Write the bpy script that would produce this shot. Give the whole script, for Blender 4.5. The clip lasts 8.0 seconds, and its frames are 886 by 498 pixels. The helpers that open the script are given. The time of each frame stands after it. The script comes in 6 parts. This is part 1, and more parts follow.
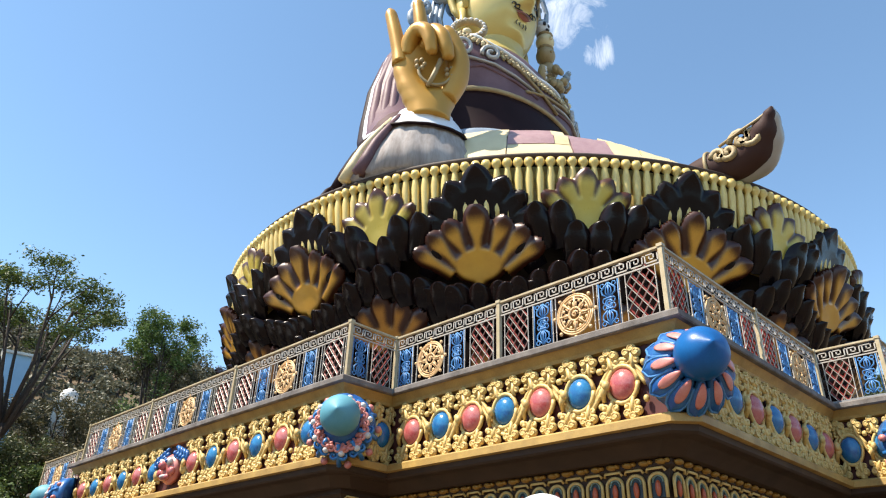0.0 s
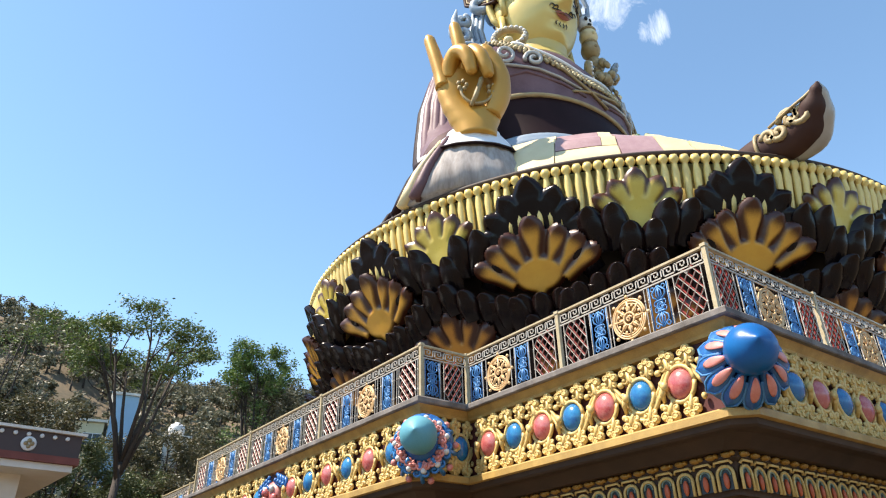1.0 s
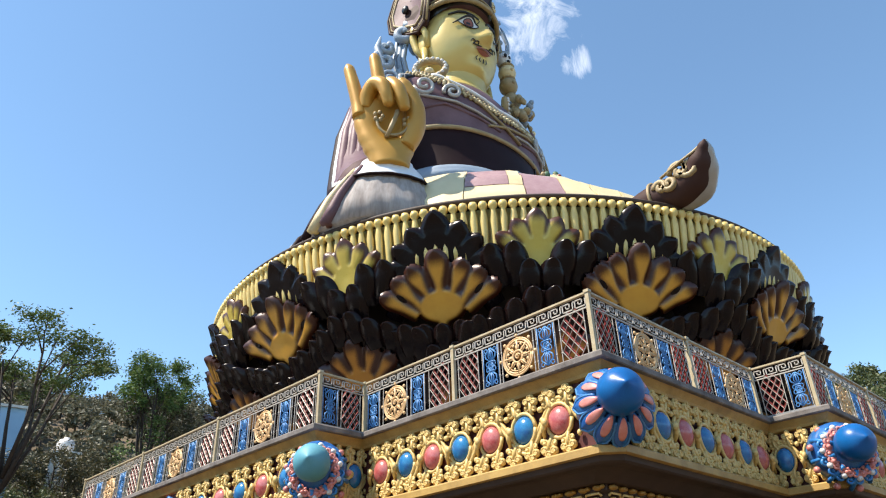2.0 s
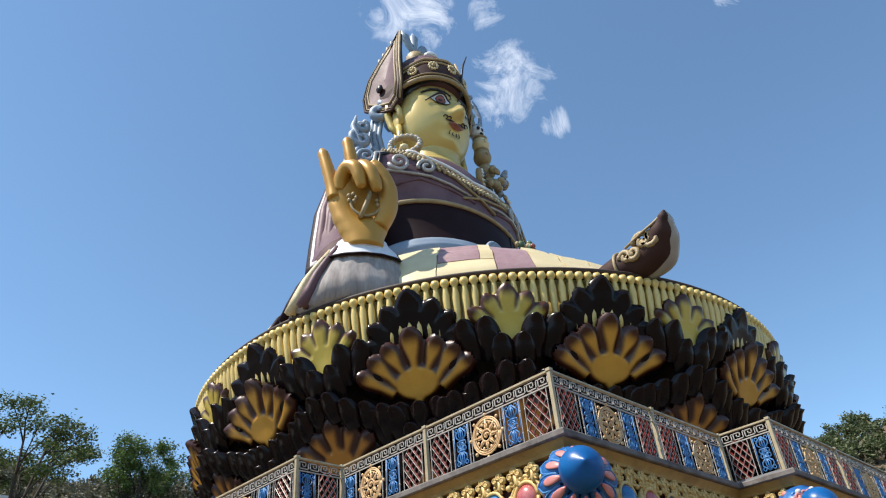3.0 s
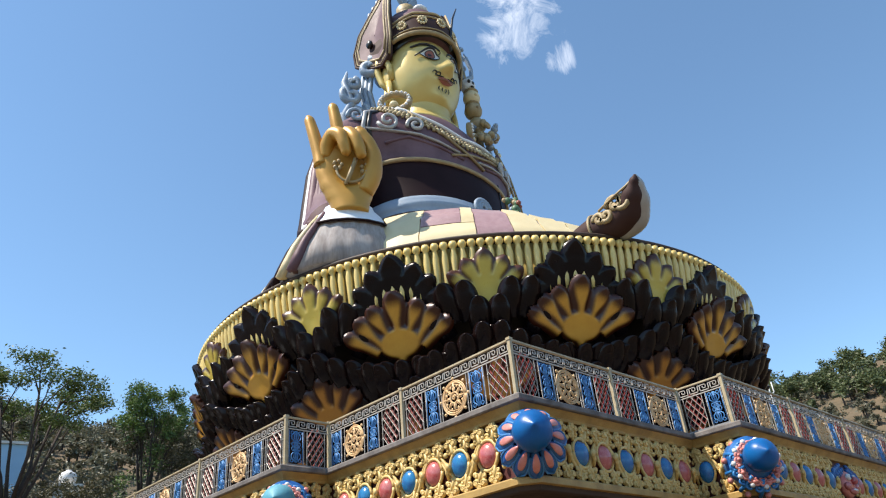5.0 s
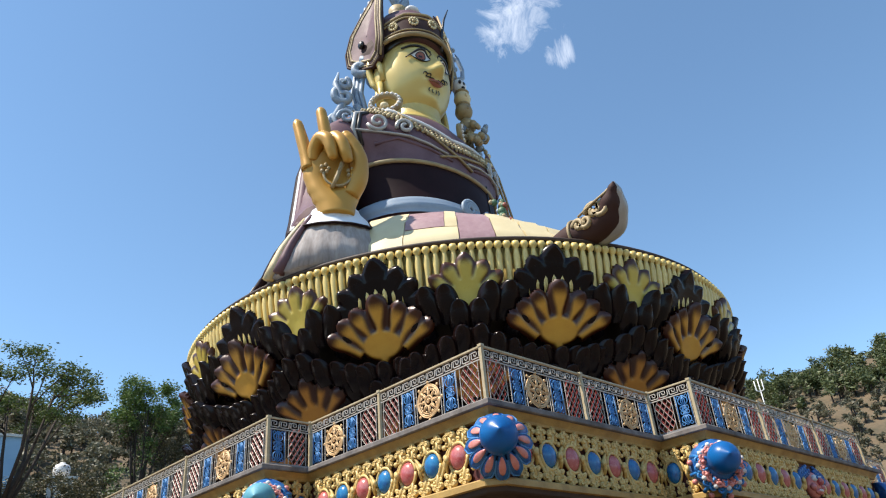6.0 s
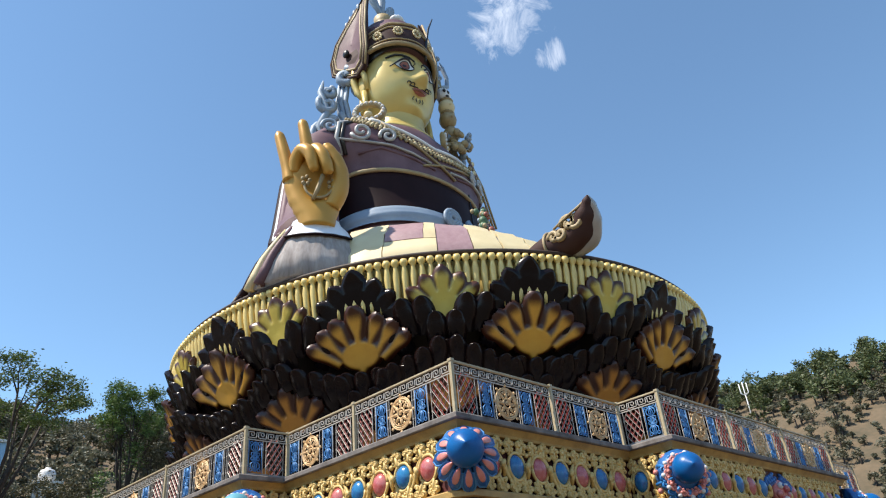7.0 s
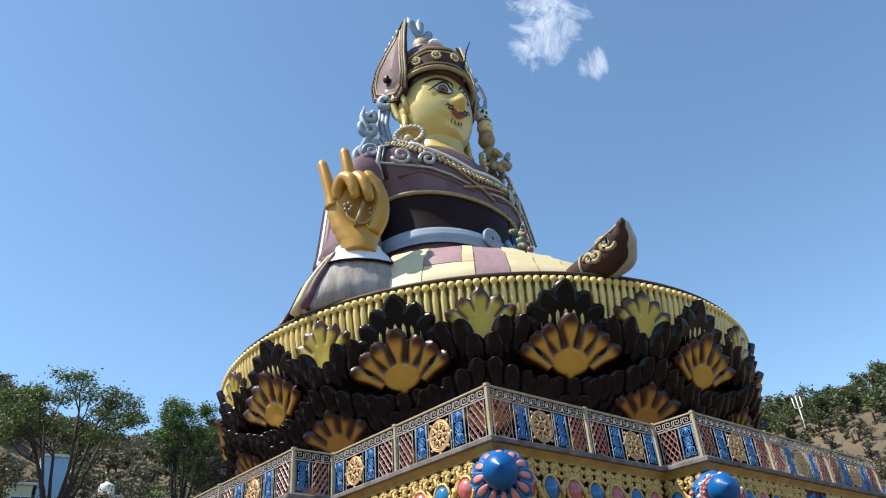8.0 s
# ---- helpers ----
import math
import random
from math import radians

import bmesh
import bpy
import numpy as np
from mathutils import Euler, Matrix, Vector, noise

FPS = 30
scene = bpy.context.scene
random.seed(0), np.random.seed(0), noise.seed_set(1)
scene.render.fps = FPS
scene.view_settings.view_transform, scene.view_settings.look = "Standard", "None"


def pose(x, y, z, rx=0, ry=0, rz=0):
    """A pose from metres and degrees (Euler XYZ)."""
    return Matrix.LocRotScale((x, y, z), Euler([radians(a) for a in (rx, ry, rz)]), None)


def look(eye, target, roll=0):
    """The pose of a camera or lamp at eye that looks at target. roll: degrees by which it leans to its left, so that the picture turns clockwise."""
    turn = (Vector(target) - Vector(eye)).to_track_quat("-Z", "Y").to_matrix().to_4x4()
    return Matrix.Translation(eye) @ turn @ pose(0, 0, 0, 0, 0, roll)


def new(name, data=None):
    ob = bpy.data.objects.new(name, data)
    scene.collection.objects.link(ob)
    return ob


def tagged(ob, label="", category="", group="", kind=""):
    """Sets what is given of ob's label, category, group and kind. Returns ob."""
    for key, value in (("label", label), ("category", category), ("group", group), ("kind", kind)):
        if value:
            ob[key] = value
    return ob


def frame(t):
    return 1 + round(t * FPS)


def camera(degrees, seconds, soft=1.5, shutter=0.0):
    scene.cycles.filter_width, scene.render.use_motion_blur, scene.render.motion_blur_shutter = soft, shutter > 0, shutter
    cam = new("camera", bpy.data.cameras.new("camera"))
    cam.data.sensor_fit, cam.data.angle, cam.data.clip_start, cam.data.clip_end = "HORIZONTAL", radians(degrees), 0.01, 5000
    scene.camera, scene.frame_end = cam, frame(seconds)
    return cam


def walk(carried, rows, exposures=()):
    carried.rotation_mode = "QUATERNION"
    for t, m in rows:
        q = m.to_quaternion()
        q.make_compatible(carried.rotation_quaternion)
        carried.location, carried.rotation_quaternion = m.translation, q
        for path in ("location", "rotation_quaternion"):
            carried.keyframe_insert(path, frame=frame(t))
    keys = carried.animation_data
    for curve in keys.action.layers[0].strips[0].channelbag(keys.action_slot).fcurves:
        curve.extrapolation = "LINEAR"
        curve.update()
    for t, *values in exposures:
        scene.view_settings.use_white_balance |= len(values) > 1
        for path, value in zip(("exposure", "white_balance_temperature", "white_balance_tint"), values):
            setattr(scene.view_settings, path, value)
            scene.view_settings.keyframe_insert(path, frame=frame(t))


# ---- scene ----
import collections

cam = camera(63.6, 8.0, soft=1.15)
PATH = [
    (0, (0.505, 0.406, 1.518), (1.731, 1.669, 2.468), 2.1),
    (0.5, (0.375, -0.124, 1.5), (1.473, 1.243, 2.462), 4.3),
    (1, (0.217, -0.541, 1.533), (1.285, 0.856, 2.486), -1.3),
    (1.5, (-0.017, -0.862, 1.535), (1.196, 0.416, 2.481), -1.4),
    (2, (0.038, -1.268, 1.548), (1.265, -0.039, 2.54), -2.1),
    (2.2, (0.029, -1.518, 1.58), (1.255, -0.32, 2.61), -3.8),
    (3.3, (-0.26, -2.36, 1.585), (0.931, -1.232, 2.729), -5.1),
    (3.5, (-0.306, -2.513, 1.577), (0.904, -1.396, 2.713), -5.5),
    (4, (-0.246, -2.968, 1.598), (0.979, -1.732, 2.583), -5.6),
    (4.5, (-0.468, -3.42, 1.576), (0.756, -2.184, 2.564), -5.5),
    (5, (-0.509, -3.744, 1.597), (0.725, -2.527, 2.595), -5.6),
    (5.2, (-0.527, -3.93, 1.59), (0.717, -2.726, 2.592), -5.5),
    (6.3, (-0.635, -4.83, 1.555), (0.61, -3.607, 2.532), -5.2),
    (6.5, (-0.651, -4.991, 1.548), (0.604, -3.78, 2.525), -5.4),
    (7, (-0.674, -5.329, 1.608), (0.588, -4.129, 2.592), -5.6),
    (7.5, (-0.987, -5.76, 1.562), (0.196, -4.505, 2.576), -5.1),
    (8, (-1.063, -6.115, 1.563), (0.096, -4.847, 2.587), -4.5),
]
walk(cam, [(t, look(eye, target, roll)) for t, eye, target, roll in PATH],
     [(0, 1.12, 7100, 11), (1, 1.26, 7150, 11), (2, 1.06, 6950, 11), (3.4, 0.6, 6700, 11), (4.2, 0.82, 6800, 11), (5, 0.84, 6800, 11), (8, 0.78, 6750, 11)])

# ---- light ----
SUN_TO = Vector((-0.49, 0.22, 0.84)).normalized()
world = bpy.data.worlds.new("sky")
scene.world = world
world.use_nodes = True


def build_sky():
    nt = world.node_tree
    nt.nodes.clear()
    n, l = nt.nodes.new, nt.links.new
    sky = n("ShaderNodeTexSky")
    sky.sky_type, sky.sun_disc = "NISHITA", False
    sky.sun_elevation = math.asin(SUN_TO.z)
    sky.sun_rotation = math.atan2(SUN_TO.x, SUN_TO.y)
    sky.altitude, sky.air_density, sky.dust_density, sky.ozone_density = 2000, 1.0, 0.25, 1.2
    # thin torn clouds, gathered in a few places of the sky
    geo = n("ShaderNodeNewGeometry")
    co = n("ShaderNodeTexCoord")
    clouds = None
    for d, wide, warp in CLOUDS:
        dot = n("ShaderNodeVectorMath")
        dot.operation = "DOT_PRODUCT"
        dot.inputs[1].default_value = Vector(d).normalized()
        l(co.outputs["Generated"], dot.inputs[0])
        fall = n("ShaderNodeMapRange")
        fall.inputs["From Min"].default_value, fall.inputs["From Max"].default_value = math.cos(radians(wide)), math.cos(radians(wide * 0.3))
        l(dot.outputs["Value"], fall.inputs["Value"])
        if clouds is None:
            clouds = fall.outputs[0]
        else:
            mx = n("ShaderNodeMath")
            mx.operation = "MAXIMUM"
            l(clouds, mx.inputs[0])
            l(fall.outputs[0], mx.inputs[1])
            clouds = mx.outputs[0]
    noi = n("ShaderNodeTexNoise")
    noi.inputs["Scale"].default_value, noi.inputs["Detail"].default_value, noi.inputs["Roughness"].default_value, noi.inputs["Distortion"].default_value = 16, 9, 0.68, 1.2
    l(co.outputs["Generated"], noi.inputs["Vector"])
    mul = n("ShaderNodeMath")
    mul.operation = "MULTIPLY_ADD"
    mul.inputs[2].default_value = -0.48
    l(noi.outputs["Fac"], mul.inputs[0])
    l(clouds, mul.inputs[1])
    ramp = n("ShaderNodeMapRange")
    ramp.inputs["From Min"].default_value, ramp.inputs["From Max"].default_value, ramp.inputs["To Max"].default_value = -0.08, 0.24, 0.46
    l(mul.outputs[0], ramp.inputs["Value"])
    mix = n("ShaderNodeMix")
    mix.data_type = "RGBA"
    tint = n("ShaderNodeMix")
    tint.data_type, tint.blend_type = "RGBA", "MULTIPLY"
    tint.inputs["Factor"].default_value = 1.0
    tint.inputs["B"].default_value = (*SKY_TINT, 1)
    l(sky.outputs[0], tint.inputs["A"])
    l(ramp.outputs[0], mix.inputs["Factor"])
    l(tint.outputs["Result"], mix.inputs["A"])
    mix.inputs["B"].default_value = (7.6, 7.9, 8.3, 1)
    bg = n("ShaderNodeBackground")
    bg.inputs["Strength"].default_value = SKY_STRENGTH
    l(mix.outputs["Result"], bg.inputs["Color"])
    out = n("ShaderNodeOutputWorld")
    l(bg.outputs[0], out.inputs["Surface"])


SKY_STRENGTH, SKY_TINT = 0.155, (0.84, 1.0, 0.99)
CLOUDS = [((0.572, 0.386, 0.729), 6.2, 0), ((0.422, 0.416, 0.809), 6.5, 0), ((0.497, 0.356, 0.794), 2.6, 0), ((0.628, 0.365, 0.678), 2.3, 0), ((0.672, 0.116, 0.729), 2.0, 0)]
build_sky()
sun = new("sun", bpy.data.lights.new("sun", "SUN"))
sun.data.energy, sun.data.angle, sun.data.color = 4.1, radians(0.53), (1.0, 0.95, 0.86)
sun.matrix_basis = look(SUN_TO * 80, (0, 0, 0))


# ---- materials ----
def surface(name, col, rough=0.5, metal=0.0, col2=None, scale=3.0, bump=0.15, fine=40.0, edge=None, vary=0.0, coat=0.0, spec=0.5, streak=1.0):
    """A painted or raw surface: two colours mixed by broad stains and fine grain, with slight relief.
    edge: a colour laid along the rim that the mesh names by its attribute 'edge'; vary: brightness by object;
    streak: under 1, stains drawn out downward."""
    m = bpy.data.materials.new(name)
    m.use_nodes = True
    nt = m.node_tree
    n, l = nt.nodes.new, nt.links.new
    b = nt.nodes["Principled BSDF"]
    col2 = col2 or tuple(c * 0.72 for c in col)
    co = n("ShaderNodeTexCoord")
    big, small = n("ShaderNodeTexNoise"), n("ShaderNodeTexNoise")
    grid = n("ShaderNodeMapping")
    grid.inputs["Scale"].default_value = (1, 1, streak)
    l(co.outputs["Object"], grid.inputs["Vector"])
    for t, s, d in ((big, scale, 5), (small, fine, 3)):
        t.inputs["Scale"].default_value, t.inputs["Detail"].default_value, t.inputs["Roughness"].default_value = s, d, 0.6
        l(grid.outputs["Vector"], t.inputs["Vector"])
    add = n("ShaderNodeMath")
    add.operation = "MULTIPLY_ADD"
    add.inputs[1].default_value = 0.35
    l(small.outputs["Fac"], add.inputs[0])
    l(big.outputs["Fac"], add.inputs[2])
    rmp = n("ShaderNodeMapRange")
    rmp.inputs["From Min"].default_value, rmp.inputs["From Max"].default_value = 0.45, 0.95
    l(add.outputs[0], rmp.inputs["Value"])
    mix = n("ShaderNodeMix")
    mix.data_type = "RGBA"
    mix.inputs["A"].default_value, mix.inputs["B"].default_value = (*col, 1), (*col2, 1)
    l(rmp.outputs[0], mix.inputs["Factor"])
    colour = mix.outputs["Result"]
    if edge:
        at = n("ShaderNodeAttribute")
        at.attribute_name = "edge"
        wob = n("ShaderNodeMath")
        wob.operation = "MULTIPLY_ADD"
        wob.inputs[1].default_value = 0.3
        l(small.outputs["Fac"], wob.inputs[0])
        l(at.outputs["Fac"], wob.inputs[2])
        er = n("ShaderNodeMapRange")
        er.interpolation_type = "SMOOTHSTEP"
        er.inputs["From Min"].default_value, er.inputs["From Max"].default_value = 0.26, 0.84
        l(wob.outputs[0], er.inputs["Value"])
        m2 = n("ShaderNodeMix")
        m2.data_type = "RGBA"
        m2.inputs["B"].default_value = (*edge, 1)
        l(er.outputs[0], m2.inputs["Factor"])
        l(colour, m2.inputs["A"])
        colour = m2.outputs["Result"]
    if vary:
        info = n("ShaderNodeObjectInfo")
        vr = n("ShaderNodeMapRange")
        vr.inputs["To Min"].default_value, vr.inputs["To Max"].default_value = 1 - vary, 1 + vary
        l(info.outputs["Random"], vr.inputs["Value"])
        hsv = n("ShaderNodeHueSaturation")
        l(vr.outputs[0], hsv.inputs["Value"])
        l(colour, hsv.inputs["Color"])
        colour = hsv.outputs["Color"]
    l(colour, b.inputs["Base Color"])
    rr = n("ShaderNodeMapRange")
    rr.inputs["To Min"].default_value, rr.inputs["To Max"].default_value = max(0.05, rough - 0.1), min(1, rough + 0.15)
    l(big.outputs["Fac"], rr.inputs["Value"])
    l(rr.outputs[0], b.inputs["Roughness"])
    b.inputs["Metallic"].default_value = metal
    b.inputs["Specular IOR Level"].default_value = spec
    if coat:
        b.inputs["Coat Weight"].default_value, b.inputs["Coat Roughness"].default_value = coat, 0.12
    if bump:
        bp = n("ShaderNodeBump")
        bp.inputs["Strength"].default_value, bp.inputs["Distance"].default_value = bump, 0.03
        l(add.outputs[0], bp.inputs["Height"])
        l(bp.outputs[0], b.inputs["Normal"])
    return m


GOLD = surface("gold_paint", (0.45, 0.26, 0.055), 0.4, 0.2, (0.28, 0.14, 0.025), 2.5)
CREAM_GOLD = surface("pale_gold_paint", (0.75, 0.55, 0.22), 0.45, 0.06, (0.46, 0.29, 0.08), 3.0, 0.3)
LEDGE_GOLD = surface("ledge_paint", (0.52, 0.33, 0.1), 0.5, 0.05, (0.27, 0.16, 0.05), 2.2, 0.25)
PIN_YELLOW = surface("yellow_lotus_paint", (0.78, 0.6, 0.22), 0.35, 0.05, (0.6, 0.42, 0.12), 3.0, vary=0.08)
DARK_LEAF = surface("dark_brown_gloss_paint", (0.004, 0.003, 0.0042), 0.2, 0.0, (0.007, 0.004, 0.005), 2.0, 0.05, edge=(0.011, 0.005, 0.0045), spec=0.2)
GOLD_LEAF = surface("golden_leaf_paint", (0.64, 0.33, 0.045), 0.34, 0.05, (0.52, 0.24, 0.03), 1.5, 0.06, edge=(0.05, 0.012, 0.004))
YELLOW_LEAF = surface("yellow_leaf_paint", (0.6, 0.46, 0.09), 0.3, 0.05, (0.5, 0.35, 0.06), 1.5, 0.06, edge=(0.06, 0.016, 0.006))
# darker copy of the golden leaf paint: shade on the lower rows, painted in
SHADED_GOLD_LEAF = surface("shaded_golden_leaf_paint", (0.46, 0.2, 0.03), 0.36, 0.05, (0.36, 0.14, 0.02), 1.5, 0.06, edge=(0.04, 0.01, 0.004))
# near-black brown: the shade behind the petals is put into this colour
LOTUS_SHADE = surface("lotus_shadow_brown", (0.012, 0.007, 0.006), 0.5)
STONE = surface("grey_slab_stone", (0.24, 0.21, 0.19), 0.8, 0, (0.06, 0.05, 0.045), 2.5, 0.5, 60.0)
RED_WALL = surface("dark_red_paint", (0.1, 0.02, 0.015), 0.6, 0, (0.06, 0.013, 0.011), 1.5)
BROWN_WALL = surface("brown_paint", (0.055, 0.03, 0.018), 0.6, 0, (0.03, 0.017, 0.011), 1.5)
GEM_BLUE = surface("blue_gloss_paint", (0.008, 0.09, 0.29), 0.16, 0, (0.03, 0.24, 0.46), 6.0, 0.05, coat=0.3)
GEM_PINK = surface("pink_gloss_paint", (0.4, 0.045, 0.055), 0.18, 0, (0.6, 0.24, 0.21), 6.0, 0.05, coat=0.3)
KNOB_BLUE = surface("deep_blue_gloss_paint", (0.003, 0.12, 0.36), 0.3, 0, (0.003, 0.08, 0.26), 2.5, 0.06, spec=0.3)
KNOB_PALE = surface("pale_turquoise_paint", (0.08, 0.28, 0.36), 0.5, 0, (0.13, 0.36, 0.43), 1.5, 0.04, spec=0.3)
PETAL_BLUE = surface("blue_petal_paint", (0.008, 0.06, 0.26), 0.3, 0, (0.03, 0.18, 0.42), 4.0, 0.05)
PETAL_PINK = surface("pink_petal_paint", (0.55, 0.12, 0.1), 0.35, 0, (0.68, 0.3, 0.26), 4.0, 0.05)
PETAL_EDGE = surface("bright_blue_curl_paint", (0.015, 0.13, 0.42), 0.3, 0, (0.04, 0.24, 0.52), 4.0, 0.05)
WHITE = surface("white_paint", (0.72, 0.72, 0.72), 0.5, 0, (0.6, 0.58, 0.55), 2.0, 0.08)
RAIL_CREAM = surface("cream_rail_paint", (0.5, 0.41, 0.26), 0.45, 0.1, (0.33, 0.25, 0.13), 5.0, 0.1)
RAIL_SILVER = surface("pale_silver_bar_paint", (0.5, 0.45, 0.39), 0.45, 0.1, (0.34, 0.3, 0.25), 5.0, 0.1)
RAIL_GREY = surface("silver_rail_paint", (0.3, 0.3, 0.3), 0.45, 0.3, (0.2, 0.2, 0.2), 5.0, 0.1)
VAJRA_BLUE = surface("blue_railing_paint", (0.03, 0.15, 0.4), 0.4, 0, (0.08, 0.27, 0.52), 6.0, 0.1)
LATTICE_RED = surface("dark_red_mesh_paint", (0.28, 0.028, 0.02), 0.5)
WHEEL_GOLD = surface("orange_gold_wheel_paint", (0.74, 0.5, 0.27), 0.45, 0.1, (0.55, 0.33, 0.14), 5.0, 0.1)


# ---- geometry helpers ----
class Shape:
    """Vertices and faces gathered for one mesh."""

    def __init__(self):
        self.v, self.f, self.m, self.s, self.e = [], [], [], [], []
        self.at = Matrix.Identity(4)

    def add(self, verts, faces, mi=0, smooth=True, edge=None):
        o = len(self.v)
        self.v += [tuple(self.at @ Vector(p)) for p in verts]
        self.f += [tuple(i + o for i in f) for f in faces]
        self.m += [mi] * len(faces)
        self.s += [smooth] * len(faces)
        self.e += edge if edge else [0.0] * len(verts)

    def rings(self, rings, mi=0, smooth=True, closed=True, caps=True):
        n, verts, faces = len(rings[0]), [p for r in rings for p in r], []
        k = n if closed else n - 1
        for i in range(len(rings) - 1):
            for j in range(k):
                a, b = i * n + j, i * n + (j + 1) % n
                faces.append((a, b, b + n, a + n))
        if caps and closed:
            faces += [tuple(range(n - 1, -1, -1)), tuple(range((len(rings) - 1) * n, len(rings) * n))]
        self.add(verts, faces, mi, smooth)

    def lathe(self, profile, n=24, centre=(0, 0, 0), mi=0, smooth=True, sx=1.0, sy=1.0):
        cx, cy, cz = centre
        self.rings([[(cx + sx * r * math.cos(math.tau * j / n), cy + sy * r * math.sin(math.tau * j / n), cz + z) for j in range(n)] for r, z in profile], mi, smooth)

    def tube(self, pts, radii, n=8, mi=0, smooth=True, flat=1.0):
        pts = [Vector(p) for p in pts]
        if not isinstance(radii, (list, tuple)):
            radii = [radii] * len(pts)
        rings, side = [], None
        for i, p in enumerate(pts):
            d = (pts[min(i + 1, len(pts) - 1)] - pts[max(i - 1, 0)]).normalized()
            if side is None:
                side = d.cross(Vector((0, 0, 1)) if abs(d.z) < 0.9 else Vector((1, 0, 0))).normalized()
            side = (side - d * side.dot(d)).normalized()
            up = d.cross(side)
            rings.append([p + radii[i] * (side * math.cos(math.tau * j / n) + flat * up * math.sin(math.tau * j / n)) for j in range(n)])
        self.rings(rings, mi, smooth)

    def curve(self, pts, radii, n=12, mi=0, k=5, flat=1.0):
        """A tube along a smooth curve through the points."""
        P, R, out, rr = [Vector(p) for p in pts], list(radii), [], []
        for i in range(len(P) - 1):
            a, b, c, d = P[max(i - 1, 0)], P[i], P[i + 1], P[min(i + 2, len(P) - 1)]
            for j in range(k):
                t = j / k
                out.append(0.5 * ((2 * b) + (c - a) * t + (2 * a - 5 * b + 4 * c - d) * t * t + (3 * b - a - 3 * c + d) * t ** 3))
                rr.append(R[i] + (R[i + 1] - R[i]) * t * t * (3 - 2 * t))
        self.tube(out + [P[-1]], rr + [R[-1]], n, mi, True, flat)

    def blob(self, centre, radii, mi=0, nu=16, nv=10, turn=None):
        c, verts, faces = Vector(centre), [], []
        turn = turn or Matrix.Identity(3)
        for i in range(nv + 1):
            a = math.pi * i / nv
            for j in range(nu):
                b = math.tau * j / nu
                p = Vector((radii[0] * math.sin(a) * math.cos(b), radii[1] * math.sin(a) * math.sin(b), -radii[2] * math.cos(a)))
                verts.append(c + turn @ p)
        for i in range(nv):
            for j in range(nu):
                a, b = i * nu + j, i * nu + (j + 1) % nu
                faces.append((a, b, b + nu, a + nu))
        self.add(verts, faces, mi)

    def box(self, lo, hi, mi=0):
        (a, b, c), (d, e, f) = lo, hi
        self.add([(a, b, c), (d, b, c), (d, e, c), (a, e, c), (a, b, f), (d, b, f), (d, e, f), (a, e, f)],
                 [(3, 2, 1, 0), (4, 5, 6, 7), (0, 1, 5, 4), (1, 2, 6, 5), (2, 3, 7, 6), (3, 0, 4, 7)], mi, False)

    def bar(self, a, b, w, mi=0, d=None):
        """A square bar from a to b."""
        self.tube([a, b], w * 0.7071, 4, mi, False)

    def mesh(self, name, *mats):
        me = bpy.data.meshes.new(name)
        me.from_pydata(self.v, [], self.f)
        me.polygons.foreach_set("material_index", self.m)
        me.polygons.foreach_set("use_smooth", self.s)
        if any(self.e):
            me.attributes.new("edge", "FLOAT", "POINT").data.foreach_set("value", self.e)
        for m in mats:
            me.materials.append(m)
        me.validate()
        me.update()
        return me


def empty(name, at, label, category, group="", kind=""):
    ob = new(name)
    ob.matrix_basis = at
    return tagged(ob, label, category, group, kind)


def part(name, data, mat, parent, label="", at=None):
    """One mesh object under a thing. data: a Shape, or a mesh that repeats share."""
    me = data.mesh(name, *(mat if isinstance(mat, (list, tuple)) else [mat])) if isinstance(data, Shape) else data
    ob = new(name, me)
    ob.parent = parent
    if at is not None:
        ob.matrix_basis = at
    return tagged(ob, label) if label else ob


def thing(name, shape, mats, label, category, at=None, group="", kind=""):
    ob = new(name, shape.mesh(name, *(mats if isinstance(mats, (list, tuple)) else [mats])))
    if at is not None:
        ob.matrix_basis = at
    return tagged(ob, label, category, group, kind)


# ---- the terrace: a square plan with a shallow bay in each side ----
X0, Y0, X1, Y1 = 10.55, 5.45, 36.1, 34.6
BX0, BY0, BX1, BY1 = 17.25, 12.15, 29.4, 26.4
BAY = 1.33
PLAN = [(X0, Y0), (BX0, Y0), (BX0, Y0 - BAY), (BX1, Y0 - BAY), (BX1, Y0), (X1, Y0),
        (X1, BY0), (X1 + BAY, BY0), (X1 + BAY, BY1), (X1, BY1), (X1, Y1),
        (BX1, Y1), (BX1, Y1 + BAY), (BX0, Y1 + BAY), (BX0, Y1), (X0, Y1),
        (X0, BY1), (X0 - BAY, BY1), (X0 - BAY, BY0), (X0, BY0)]
DECK = 6.15


def outline(off, cut=0.0):
    """The plan moved outward by off; cut: width of the chamfer at outer corners."""
    out, n = [], len(PLAN)
    for i, p in enumerate(PLAN):
        a, b = Vector(PLAN[i - 1]), Vector(PLAN[(i + 1) % n])
        p = Vector(p)
        d1, d2 = (p - a).normalized(), (b - p).normalized()
        n1, n2 = Vector((d1.y, -d1.x)), Vector((d2.y, -d2.x))
        q = p + (n1 + n2) * off
        if cut and d1.x * d2.y - d1.y * d2.x > 0:
            out += [q - d1 * cut, q + d2 * cut]
        else:
            out += [q, q] if cut else [q]
    return out


